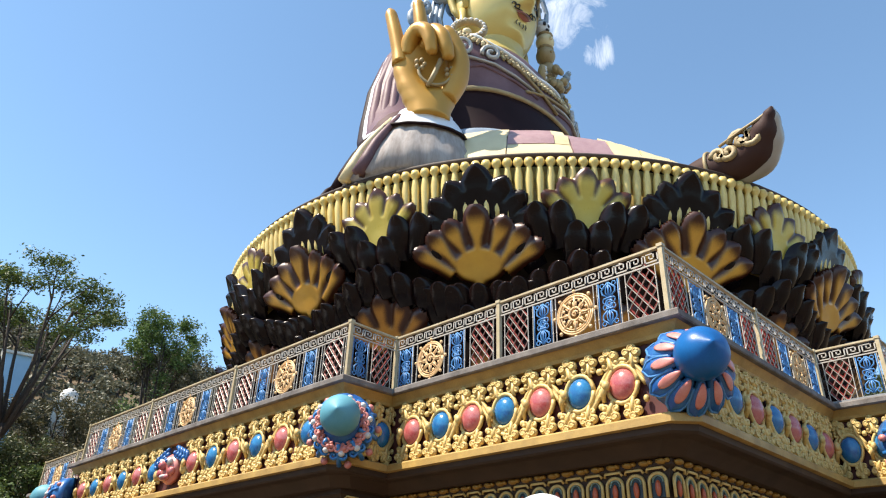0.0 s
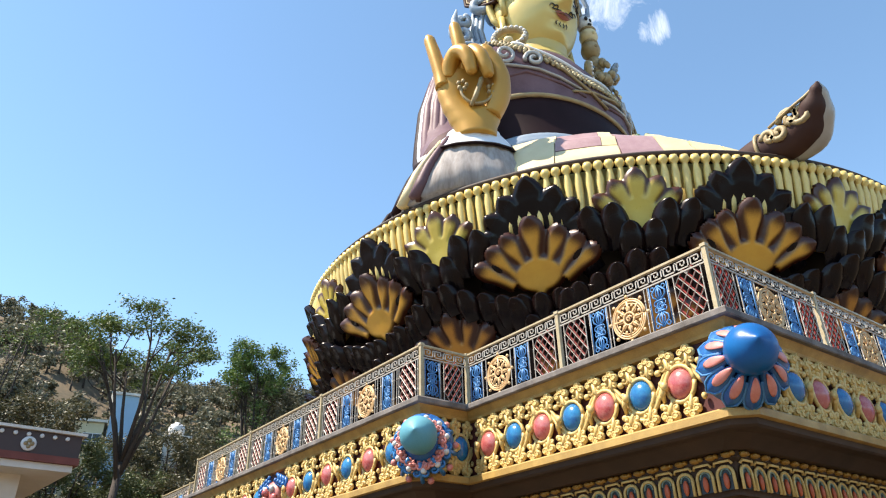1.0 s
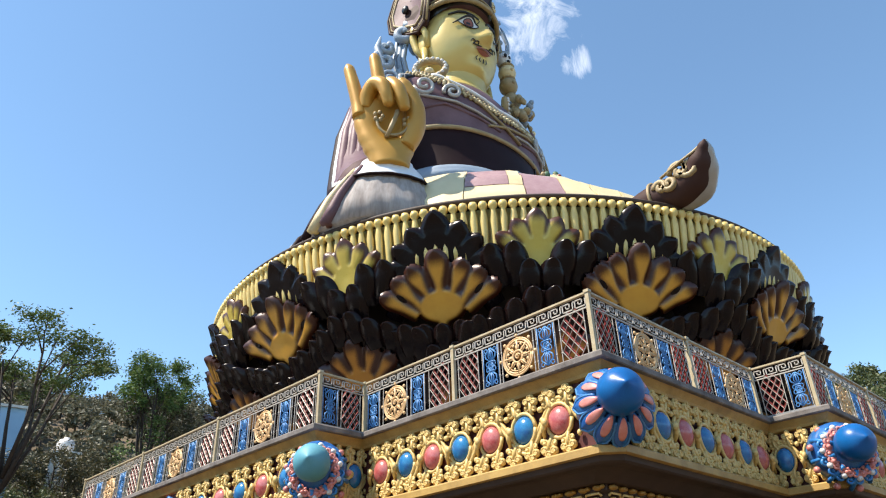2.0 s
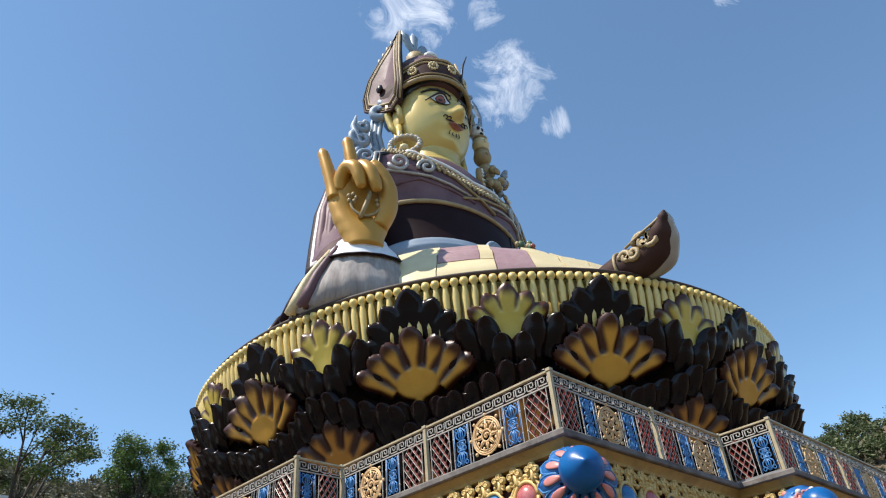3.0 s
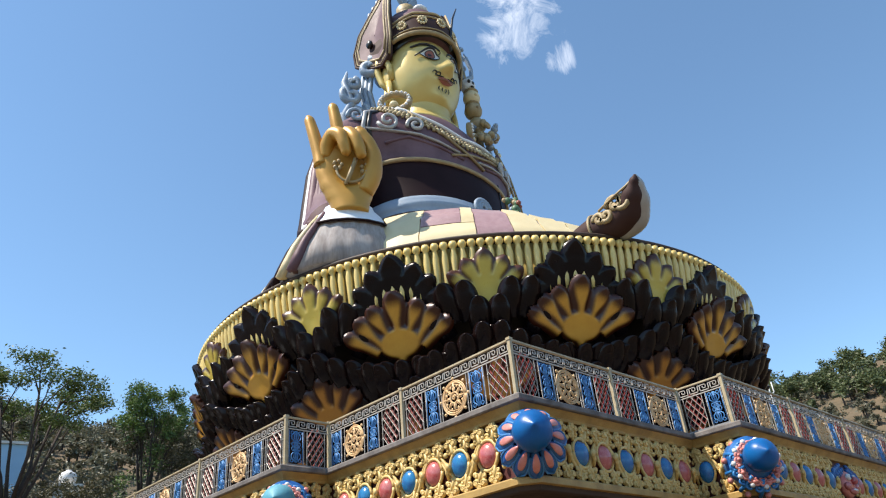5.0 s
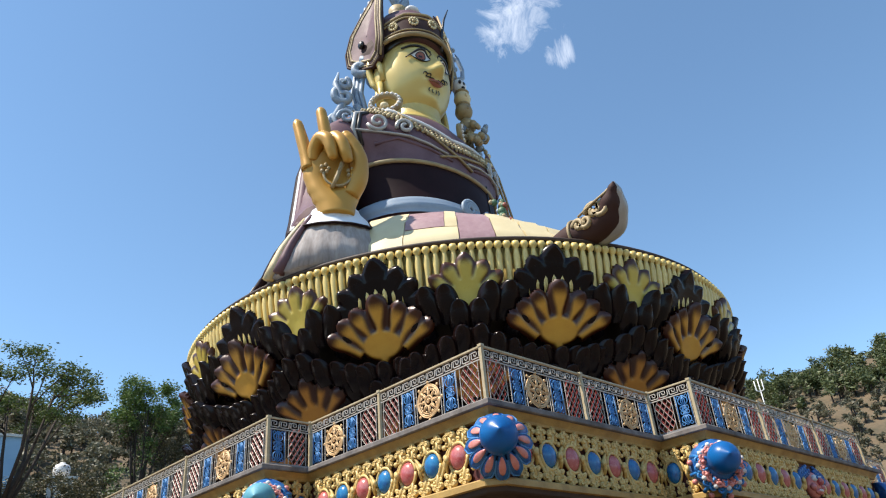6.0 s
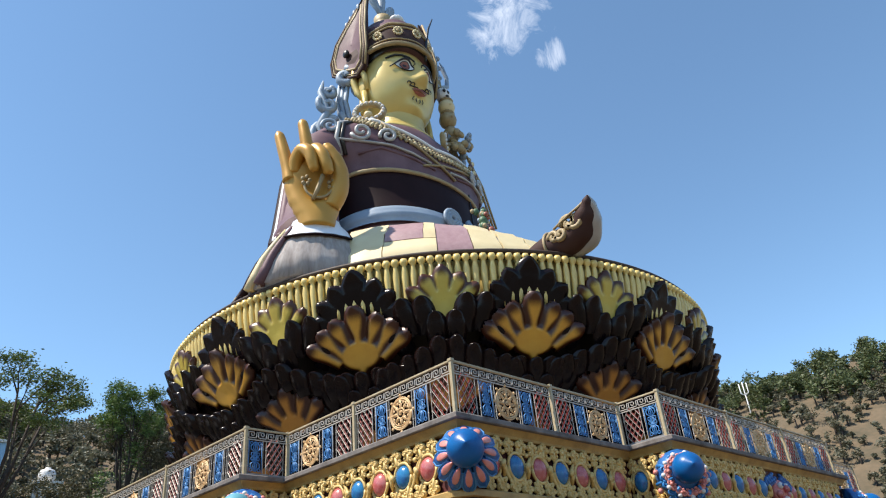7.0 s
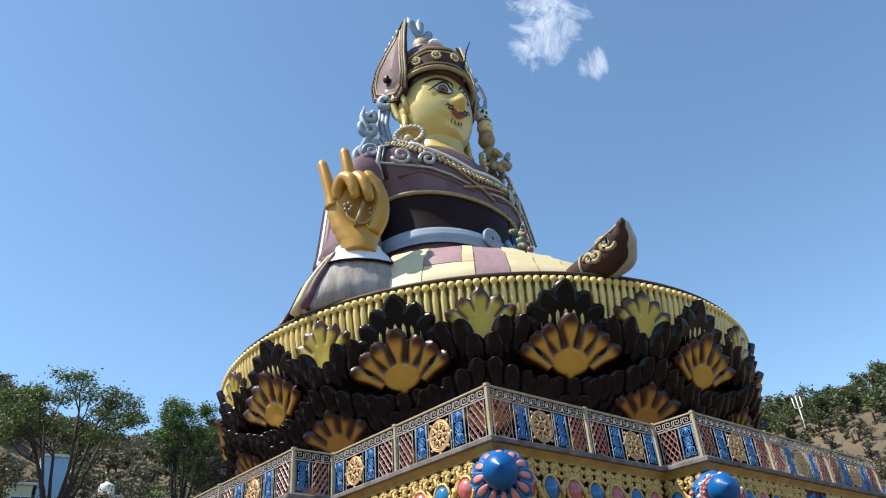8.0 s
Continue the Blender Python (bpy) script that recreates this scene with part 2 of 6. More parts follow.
def course(name, steps, mat, label, cut=0.0, parent=None):
    """A course running round the terrace; steps: (offset, height) from below to above."""
    s = Shape()
    s.rings([[(*p, z) for p in outline(o, cut)] for o, z in steps], 0, False)
    return part(name, s, mat, parent, label)


terrace = empty("terrace", pose(0, 0, 0), "stepped square monument terrace with painted gold friezes", "terrace", kind="structure")
course("base_wall", [(-1.5, 0), (-1.5, 2.9)], RED_WALL, "dark red lower wall", parent=terrace)
course("lower_frieze", [(-1.3, 2.9), (-1.3, 3.45)], GOLD, "gold scroll frieze", parent=terrace)
course("petal_frieze_back", [(-0.75, 3.45), (-0.65, 3.95), (-0.55, 4.0), (-0.55, 4.1)], BROWN_WALL, "", parent=terrace)
course("soffit", [(-0.35, 4.1), (-0.1, 4.28), (0.14, 4.28), (0.18, 4.31), (0.2, 4.40)], BROWN_WALL, "dark brown soffit", 0.3, terrace)
course("ledge", [(0.24, 4.4), (0.3, 4.41), (0.3, 4.53), (0.27, 4.56), (0.02, 4.6)], LEDGE_GOLD, "pale gold ledge", 0.33, terrace)
course("frieze_wall", [(0.0, 4.6), (0.0, 5.8)], RED_WALL, "dark red frieze ground", 0.0, terrace)
course("cornice", [(0.02, 5.8), (0.1, 5.82), (0.12, 5.88), (0.2, 5.98), (0.22, 6.01)], LEDGE_GOLD, "dull gold cornice", 0.0, terrace)
course("deck_slab", [(0.3, 6.01), (0.32, 6.03), (0.32, 6.12), (0.29, DECK)], STONE, "grey stone deck slab", 0.0, terrace)

# ---- lotus throne ----
LX, LY = 23.5, 18.4
throne = empty("lotus_throne", pose(LX - 0.07, LY + 0.07, DECK) @ Matrix.Diagonal((0.98, 0.98, 1, 1)), "round lotus throne with dark and golden painted petals", "lotus throne")
RIM = 12.75
# the bowl carries the gloom between the petals in its colour
s = Shape()
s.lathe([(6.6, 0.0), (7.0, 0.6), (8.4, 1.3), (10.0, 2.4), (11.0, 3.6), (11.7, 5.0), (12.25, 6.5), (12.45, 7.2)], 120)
part("bowl", s, LOTUS_SHADE, throne, "bowl of the lotus, coloured as the shade between petals")
s = Shape()
s.lathe([(12.4, 7.3), (12.72, 7.34), (12.8, 7.42), (12.74, 7.5), (11.0, 7.5), (0.5, 7.46)], 140)
part("rim", s, BROWN_WALL, throne, "thin dark brown rim")
s = Shape()
s.lathe([(12.1, 5.0), (12.5, 7.18)], 140)
part("pin_backing", s, PIN_YELLOW, throne, "yellow painted band")
s = Shape()
s.lathe([(0.03, 0.02), (0.11, 0.0), (0.148, -0.09), (0.142, -0.18), (0.075, -0.26), (0.085, -0.32), (0.125, -0.55), (0.115, -0.9), (0.1, -1.5), (0.05, -1.9)][::-1], 9)
pin = s.mesh("pin", PIN_YELLOW)
NPIN = 20 * 13
for i in range(NPIN):
    a = 360 * i / NPIN
    part("pin", pin, None, throne, at=pose(0, 0, 0, 0, 0, a) @ pose(12.8, 0, 7.27, 0, 9, 0))


def leaf(lobes, puff, curl, width, blunt=True, palm=None):
    """A hand-shaped petal. lobes: (angle from upright, length, lift, side shift). Local x across, z up, -y outward."""
    s, ns, nt_ = Shape(), 13, 8
    for ang, length, lift, shift, rise in lobes:
        verts, edge = [], []
        ca, sa = math.cos(radians(ang)), math.sin(radians(ang))
        for i in range(ns + 1):
            u = math.sin(math.pi / 2 * i / ns)
            neck = 0.72 + 0.28 * min(1, max(0, u / 0.5)) ** 1.2
            w = width * neck * (1 - max(0, (u - 0.5) / 0.5) ** 2.2) ** (0.5 if blunt else 0.66) + 0.004
            for j in range(nt_ + 1):
                v = 2 * j / nt_ - 1
                x, z = v * w, u * length
                out = lift + puff * (1 - v * v) ** 0.55 * math.sin(math.pi * min(1, 0.1 + 0.86 * u)) ** 0.55 + curl * max(0, u - 0.72) ** 2 * 8 + curl * 0.35 * u * u
                verts.append((shift + x * ca + z * sa, -out, rise - x * sa + z * ca))
                edge.append(min(1.0, max(0.0, max(abs(v) ** 1.15 * (0.0 + 1.0 * min(1, max(0, (u - 0.05) / 0.3))), (u - 0.55) / 0.45)) ** 1.15))
        faces = [(i * (nt_ + 1) + j, i * (nt_ + 1) + j + 1, (i + 1) * (nt_ + 1) + j + 1, (i + 1) * (nt_ + 1) + j) for i in range(ns) for j in range(nt_)]
        s.add(verts, faces, 0, True, edge)
        # the back of the shell, a hand deep
        back = [(x, y + 0.16 if j % (nt_ + 1) not in (0, nt_) else y, z) for j, (x, y, z) in enumerate(verts)]
        s.add(back, [f[::-1] for f in faces], 0, True, edge)
    if palm:
        pw, ph, pz, lift = palm
        k, n = 6, 28
        rings, edge = [], []
        for i in range(k + 1):
            q = i / k
            rings += [(pw * q * math.cos(math.tau * j / n), -(lift + 0.1 - 0.3 * q ** 2), pz + ph * q * math.sin(math.tau * j / n)) for j in range(n)]
            edge += [0.0] * n
        s.add(rings, [(i * n + j, i * n + (j + 1) % n, (i + 1) * n + (j + 1) % n, (i + 1) * n + j) for i in range(k) for j in range(n)], 0, True, edge)
    return s


def hand_leaf(lobes, palm, stem, puff, curl, rim=0.2, pointed=False, cell=0.055):
    """One puffed petal whose fingers run together in a palm and a stem.
    lobes: (start across, start up, tip across, tip up, half width, half width of the neck); palm: (half width, half height, height of its middle);
    stem: (half width at the palm, length). Local x across, z up, -y outward; 'edge' grows toward the rim and the tips."""
    pw, ph, pz = palm
    fans = []
    for x0, z0, x1, z1, w, nk in lobes:
        ln = math.hypot(x1 - x0, z1 - z0)
        fans.append((x0, z0, (x1 - x0) / ln, (z1 - z0) / ln, ln, w, nk))

    def inside(x, z):
        """Depth inside the outline, and how near to a finger's tip."""
        best, tip = pw * (1 - math.hypot(x / pw, z / ph)), 0.0
        if z < 0:
            u = -z / stem[1]
            best = max(best, stem[0] * (1 - u) ** 0.8 + 0.05 - abs(x)) if u < 1 else best
        for x0, z0, sx, cz, ln, w, nk in fans:
            u, v = ((x - x0) * sx + (z - z0) * cz) / ln, abs((x - x0) * cz - (z - z0) * sx)
            if 0 < u < 1:
                g = min(1, max(0, (u - 0.3) / 0.4))
                half = nk + (w - nk) * g * g * (3 - 2 * g)
                if u > 0.66:
                    q = (u - 0.66) / 0.34
                    half *= (1 - q) ** 0.75 * (1 + 0.45 * q) if pointed else (1 - q ** 2.4) ** 0.55
                if half - v > best:
                    best, tip = half - v, u
        return best, tip

    # a fine net over the outline, its border drawn in to the edge
    half, low = max(max(abs(x1), abs(x0)) + w for x0, z0, x1, z1, w, nk in lobes), -max(stem[1], ph) - cell
    high = max(z1 for _, _, _, z1, _, _ in lobes) + 2 * cell
    nx, nz = int(2 * half / cell) + 2, int((high - low) / cell) + 2
    dots = {}
    for i in range(nx):
        for j in range(nz):
            x, z = (i - (nx - 1) / 2) * cell, low + j * cell
            dots[i, j] = (x, z, inside(x, z)[0])
    faces, ids, rows, edge = [], {}, [], []

    def corner(key):
        if key not in ids:
            x, z, d = dots[key]
            if d < 0:
                for _ in range(4):
                    gx, gz = (inside(x + 0.01, z)[0] - inside(x - 0.01, z)[0]) / 0.02, (inside(x, z + 0.01)[0] - inside(x, z - 0.01)[0]) / 0.02
                    k = d / max(0.5, gx * gx + gz * gz)
                    x, z = x - max(-0.08, min(0.08, k * gx)), z - max(-0.08, min(0.08, k * gz))
                    d = inside(x, z)[0]
                d = 0.0
            far, tip = math.hypot(x, z), inside(x, z)[1]
            out = 0.12 + puff * min(1, d / 0.2) ** 0.6 * (0.75 + 0.25 * min(1, far / 0.8)) + curl * max(0, far - 0.9) ** 2
            ids[key] = len(rows)
            rows.append((x, -out, z + pz))
            e = (1 - min(1, d / rim)) * min(1, max(0, (far - 0.2) / 0.35))
            edge.append(min(1.0, max(e, (tip - 0.55) / 0.42)))
        return ids[key]

    for i in range(nx - 1):
        for j in range(nz - 1):
            keys = ((i, j), (i + 1, j), (i + 1, j + 1), (i, j + 1))
            depth = [dots[q][2] for q in keys]
            if max(depth) > 0 and min(depth) > -0.9 * cell:
                faces.append(tuple(corner(q) for q in keys))
    s = Shape()
    s.add(rows, faces, 0, True, edge)
    # the turned-back rim
    sides = collections.Counter(tuple(sorted(q)) for f in faces for q in zip(f, f[1:] + f[:1]))
    for f in faces:
        for p, q in zip(f, f[1:] + f[:1]):
            if sides[tuple(sorted((p, q)))] == 1:
                (ax, ay, az), (bx, by, bz) = rows[p], rows[q]
                s.add([rows[p], rows[q], (bx * 0.97, by + 0.14, bz), (ax * 0.97, ay + 0.14, az)], [(3, 2, 1, 0)], 0, False, [1.0] * 4)
    return s


NP, FIRST = 13, -148.0
STEP = 360 / NP


def leaf_row(name, shape, mat, half, r, z, lean, label):
    me = shape.mesh(name, mat)
    for k in range(NP):
        a = FIRST + STEP * (k + (0.5 if half else 0))
        part(name, me, None, throne, label, pose(0, 0, 0, 0, 0, a + 90) @ pose(0, -r, z - DECK, lean, 0, 0))


# each finger: angle from upright, length, lift, start beside the stem, start above the stem
def both(rows):
    return [q for a, n, l, x, z in rows for q in ([(a, n, l, x, z), (-a, n, l, -x, z)] if (a or x) else [(a, n, l, x, z)])]


def pair(*rows):
    return [q for a, b, c, *rest in rows for q in ([(a, b, c, *rest), (-a, b, -c, *rest)] if c else [(a, b, c, *rest)])]


L_FAN = both(((0, 1.35, 0.3, 0, 0.95), (23, 1.2, 0.24, 0.32, 0.92), (52, 1.25, 0.14, 0.5, 0.78), (76, 1.3, 0.04, 0.52, 0.5)))
M_FAN = both(((3, 1.15, 0.28, 0.3, 0.35), (9, 1.3, 0.2, 0.6, 0.75), (20, 1.35, 0.08, 1.05, 0.72), (34, 1.2, 0.0, 1.3, 0.2)))
GOLD_HAND = hand_leaf(pair((0, 0, 0, 1.72, 0.39, 0.24), (0.2, 0.0, 0.88, 1.32, 0.34, 0.22), (0.5, -0.1, 1.4, 1.0, 0.34, 0.24), (0.72, -0.22, 1.84, 0.56, 0.31, 0.25)), (0.82, 0.55, 0.62), (0.5, 0.75), 0.19, 0.15, 0.28)
LOW_HAND = hand_leaf(pair((0, 0, 0, 1.35, 0.34, 0.27), (0.2, 0.0, 0.78, 1.06, 0.3, 0.24), (0.45, -0.1, 1.36, 0.68, 0.3, 0.25)), (0.68, 0.46, 0.5), (0.45, 0.65), 0.18, 0.15, 0.3)
YELLOW_HAND = hand_leaf(pair((0, 0, 0, 1.32, 0.37, 0.32), (0.15, 0.0, 0.74, 1.0, 0.33, 0.28), (0.3, -0.2, 1.26, 0.58, 0.3, 0.28)), (0.62, 0.56, 0.8), (0.55, 1.8), 0.16, 0.15, 0.22, True)
DARK_HAND = hand_leaf(pair((0, 0, 0, 1.58, 0.5, 0.5), (0.2, 0.0, 0.9, 1.12, 0.43, 0.45), (0.4, -0.3, 1.42, 0.62, 0.41, 0.42), (0.5, -0.6, 1.65, 0.05, 0.4, 0.4)), (1.0, 1.0, 0.85), (0.95, 1.5), 0.2, 0.25, 0.1, True)
SCALE_ROW = leaf([(5 * x, 0.98, 0.1 + 0.1 * (k % 2), x, 0.105 * x * x) for k, x in enumerate([-2.6 + 0.52 * j for j in range(11)])], 0.24, 0.2, 0.33)
LOW_SCALE = leaf([(5 * x, 0.9, 0.1 + 0.1 * (k % 2), x, 0.09 * x * x) for k, x in enumerate([-2.3 + 0.5 * j for j in range(10)])], 0.22, 0.2, 0.31)
leaf_row("yellow_petal", YELLOW_HAND, YELLOW_LEAF, True, 12.2, 11.05, 17, "yellow lobed petal with brown airbrushed edges")
leaf_row("dark_petal", DARK_HAND, DARK_LEAF, False, 12.0, 11.05, 19, "glossy dark brown lobed petal")
leaf_row("side_petal", leaf(M_FAN, 0.3, 0.25, 0.42), DARK_LEAF, True, 11.85, 10.15, 22, "glossy dark brown lobed petal")
leaf_row("golden_petal", GOLD_HAND, GOLD_LEAF, False, 11.75, 9.95, 27, "golden hand-shaped petal with brown airbrushed edges")
leaf_row("scalloped_petal", SCALE_ROW, DARK_LEAF, False, 11.6, 9.12, 30, "row of rounded dark brown petal tips")
leaf_row("lower_dark_petal", leaf(L_FAN, 0.28, 0.25, 0.4, True, (0.66, 0.8, 0.7, 0.26)), DARK_LEAF, True, 11.05, 8.75, 33, "glossy dark brown lobed petal")
leaf_row("stem_petal", leaf(M_FAN, 0.28, 0.2, 0.4), DARK_LEAF, False, 10.95, 8.3, 34, "glossy dark brown lobed petal")
leaf_row("lower_golden_petal", LOW_HAND, SHADED_GOLD_LEAF, True, 11.2, 8.42, 36, "golden lobed petal with brown airbrushed edges")
leaf_row("low_scalloped_petal", LOW_SCALE, DARK_LEAF, True, 10.85, 7.55, 40, "row of rounded dark brown petal tips")
leaf_row("small_golden_petal", LOW_HAND, SHADED_GOLD_LEAF, False, 10.1, 7.75, 42, "golden lobed petal with brown airbrushed edges")
leaf_row("bottom_petal", leaf(L_FAN, 0.28, 0.2, 0.4, True, (0.66, 0.8, 0.7, 0.26)), DARK_LEAF, True, 9.6, 7.3, 48, "glossy dark brown lobed petal")

# ---- frieze ornaments ----
def wall_runs(off):
    """Straight runs of the front and side of the terrace at an offset: (start, angle, length, outer corner at start, at end)."""
    pts, n = [Vector(p) for p in outline(off)], len(PLAN)
    for i in range(n):
        a, b = pts[i], pts[(i + 1) % n]
        d = b - a
        yield i, a, math.degrees(math.atan2(d.y, d.x)), d.length


def ring_tube(s, rx, rz, r, y, mi=0, n=20, c=(0, 0)):
    s.tube([(c[0] + rx * math.cos(math.tau * k / n), y, c[1] + rz * math.sin(math.tau * k / n)) for k in range(n + 1)], r, 6, mi)


def curl(s, c, r0, turns, start, r, y, mi=0, flip=1, n=12):
    pts = []
    for k in range(n + 1):
        a = radians(start) + flip * math.tau * turns * k / n
        q = r0 * (1 - 0.75 * k / n)
        pts.append((c[0] + q * math.cos(a), y - 0.02 * k / n, c[1] + q * math.sin(a)))
    s.tube(pts, [r * (1 - 0.35 * k / n) for k in range(n + 1)], 6, mi)
    s.blob(pts[-1], (r * 1.25,) * 3, mi, 8, 5)


def trefoil(s, x, z, sg, y=-0.1, size=1.0, tilt=0.0):
    """A carved bud of three lobes on a stem between two curls; sg: upward or downward."""
    c, d = math.cos(tilt), math.sin(tilt)
    q = lambda a, b: (x + size * (a * c - b * d * sg), y, z + size * (b * sg * c + a * d))
    for a, b, r in ((0, 0.13, 0.085), (-0.1, 0.06, 0.08), (0.1, 0.06, 0.08)):
        p = q(a, b)
        s.blob(p, (r * 1.05 * size, 0.06, r * 1.05 * size), 0, 10, 6)
        ring_tube(s, r * 0.62 * size, r * 0.62 * size, 0.016, p[1] - 0.05, 0, 8, (p[0], p[2]))
    s.tube([q(0, 0.05), q(0.0, -0.08), q(0.05, -0.2)], [0.05 * size, 0.04 * size, 0.035 * size], 6)
    for f in (-1, 1):
        p = q(0.1 * f, -0.07)
        curl(s, (p[0], p[2]), 0.075 * size, 0.9, 90 * sg, 0.034 * size, y + 0.02, 0, f * sg)


def scroll_unit(up):
    """A gem's double ring on a running vine, with carved buds above and below."""
    s = Shape()
    ring_tube(s, 0.285, 0.31, 0.04, -0.1, 0, 22)
    # the grooved vine that weaves from gem to gem
    for dz, r in ((0.06, 0.042), (0.0, 0.034), (-0.06, 0.042)):
        s.tube([(-0.42 + 0.84 * k / 16, -0.07, up * 0.37 * math.cos(math.pi * (k / 16 - 0.5)) + dz) for k in range(17)], r, 6)
    # a bud that leans over the gem's rim
    s.tube([(-0.36, -0.1, -0.24), (-0.33, -0.17, -0.12), (-0.26, -0.22, -0.05)], [0.035, 0.05, 0.06], 7)
    s.blob((-0.23, -0.23, -0.01), (0.075, 0.06, 0.085), 0, 8, 6)
    s.blob((-0.3, -0.2, 0.05), (0.055, 0.05, 0.06), 0, 8, 6)
    for sg in (-1, 1):
        for x0, t, big in ((-0.23, 0.14, 1.05), (0.19, -0.12, 0.95)):
            trefoil(s, x0 + 0.03 * sg, sg * 0.43, sg, -0.11, big, t * sg)
        for x0 in (-0.4, 0.4):
            s.blob((x0, -0.08, sg * 0.3), (0.05, 0.05, 0.06), 0, 8, 5)
    return s.mesh("scroll", CREAM_GOLD)


SCROLLS = [scroll_unit(1), scroll_unit(-1)]
s = Shape()
s.blob((0, -0.05, 0), (0.25, 0.18, 0.275), 0, 20, 12)
GEMS = [s.mesh("gem", GEM_PINK), s.mesh("gem", GEM_BLUE)]
FZ = 5.19


def mask_relief(at):
    """A carved guardian mask, kept as one plain relief."""
    s = Shape()
    s.blob((0, -0.1, -0.05), (0.42, 0.22, 0.4), 0)
    for sg in (-1, 1):
        s.blob((0.2 * sg, -0.3, 0.1), (0.11, 0.09, 0.1), 1, 10, 6)
        s.blob((0.2 * sg, -0.38, 0.1), (0.05, 0.04, 0.05), 2, 8, 5)
        s.blob((0.3 * sg, -0.25, -0.15), (0.14, 0.1, 0.12), 3, 10, 6)
        for k in range(4):
            curl(s, (sg * (0.25 + 0.17 * k), 0.32 - 0.06 * k), 0.17, 0.8, 90, 0.06, -0.16, 2, -sg)
        s.blob((0.75 * sg, -0.12, -0.12), (0.17, 0.1, 0.14), 4, 10, 6)
    s.blob((0, -0.36, 0.0), (0.1, 0.12, 0.12), 3, 10, 6)
    s.blob((0, -0.26, -0.28), (0.26, 0.1, 0.1), 3, 12, 6)
    s.blob((0, -0.3, -0.26), (0.18, 0.08, 0.05), 1, 12, 6)
    return part("mask", s, [PETAL_PINK, WHITE, PETAL_BLUE, GEM_PINK, CREAM_GOLD], terrace, "painted carved guardian mask in relief", at)


for i, a, ang, length in wall_runs(0.0):
    if i not in (0, 1, 2, 3, 4, 15, 16, 17, 18, 19):
        continue
    base = pose(a.x, a.y, FZ, 0, 0, ang)
    if length < 3:
        for k in range(2):
            part("scroll", SCROLLS[k], None, terrace, "", base @ pose(length * (0.25 + 0.5 * k), 0, 0) @ Matrix.Diagonal((0.8, 1, 1, 1)))
        for k in range(2):
            part("gem", GEMS[1], None, terrace, "glossy blue oval boss", base @ pose(length * (0.25 + 0.5 * k), 0, 0) @ Matrix.Diagonal((0.85, 1, 1, 1)))
        continue
    bay = length > 9
    if bay:
        half = length / 2
        mask_relief(base @ pose(half, 0, 0))
        n = 6
        xs = [1.0 + (half - 2.1) * k / (n - 1) for k in range(n)]
        xs = [(x, k, 1) for k, x in enumerate(xs)] + [(length - x, k + 1, 1) for k, x in enumerate(xs)]
    elif i in (0, 4):
        lead = 0.9 if i == 0 else 0.78
        xs = [(lead + 0.835 * k, k, 1) for k in range(7)]
    else:
        xs = [(0.78 + 0.835 * k, k, 1) for k in range(7)]
    for x, k, w in xs:
        part("scroll", SCROLLS[k % 2], None, terrace, "", base @ pose(x, 0, 0) @ Matrix.Diagonal((-1 if i in (0, 2, 4) else 1, 1, 1, 1)))
        part("gem", GEMS[k % 2], None, terrace, "glossy blue oval boss" if k % 2 else "glossy pink oval boss", base @ pose(x, 0, 0))

# the painted petal frieze under the ledge
s = Shape()
n = 10
arch = [(0.15 * math.cos(math.pi * k / n), -0.03, 0.3 + 0.13 * math.sin(math.pi * k / n)) for k in range(n + 1)]
s.tube([(0.15, -0.03, 0.05)] + arch + [(-0.15, -0.03, 0.05)], 0.028, 6, 0)
s.add([(x * 0.9, -0.012, z) for x, y, z in arch] + [(-0.13, -0.012, 0.06), (0.13, -0.012, 0.06)], [tuple(range(n + 3))], 1, False)
s.tube([(x * 0.62, -0.02, 0.03 + z * 0.86) for x, y, z in arch], 0.018, 5, 3)
s.blob((0, -0.03, 0.2), (0.055, 0.04, 0.13), 2, 8, 6)
s.tube([(-0.17, -0.05, 0.45), (-0.14, -0.08, 0.5), (0.14, -0.08, 0.5), (0.17, -0.05, 0.45)], 0.025, 5, 0)
ARCH_RED = surface("orange_red_paint", (0.55, 0.11, 0.04), 0.45)
ARCH_BLACK = surface("blue_black_paint", (0.015, 0.03, 0.035), 0.4)
ARCH_GREEN = surface("grey_green_paint", (0.2, 0.3, 0.25), 0.5)
arch_me = s.mesh("painted_arch", CREAM_GOLD, ARCH_BLACK, ARCH_RED, ARCH_GREEN)
for i, a, ang, length in wall_runs(-0.67):
    if i in (0, 1, 2, 18, 19):
        k = max(2, round(length / 0.4))
        for j in range(k):
            part("painted_arch", arch_me, None, terrace, "", pose(a.x, a.y, 3.47, 0, 0, ang) @ pose(length * (j + 0.5) / k, -0.01, 0))
s = Shape()
for sg in (-1, 1):
    curl(s, (0.13 * sg, 0.25), 0.14, 0.9, 90, 0.045, -0.05, 0, sg)
    s.blob((0.13 * sg, -0.06, 0.06), (0.08, 0.06, 0.06), 0, 8, 5)
    s.blob((0.0, -0.07, 0.42), (0.09, 0.06, 0.06), 0, 8, 5)
low_me = s.mesh("carved_scroll", GOLD)
for i, a, ang, length in wall_runs(-1.3):
    if i in (0, 1, 2, 18, 19):
        k = max(1, round(length / 0.5))
        for j in range(k):
            part("carved_scroll", low_me, None, terrace, "", pose(a.x, a.y, 2.92, 0, 0, ang) @ pose(length * (j + 0.5) / k, -0.01, 0))
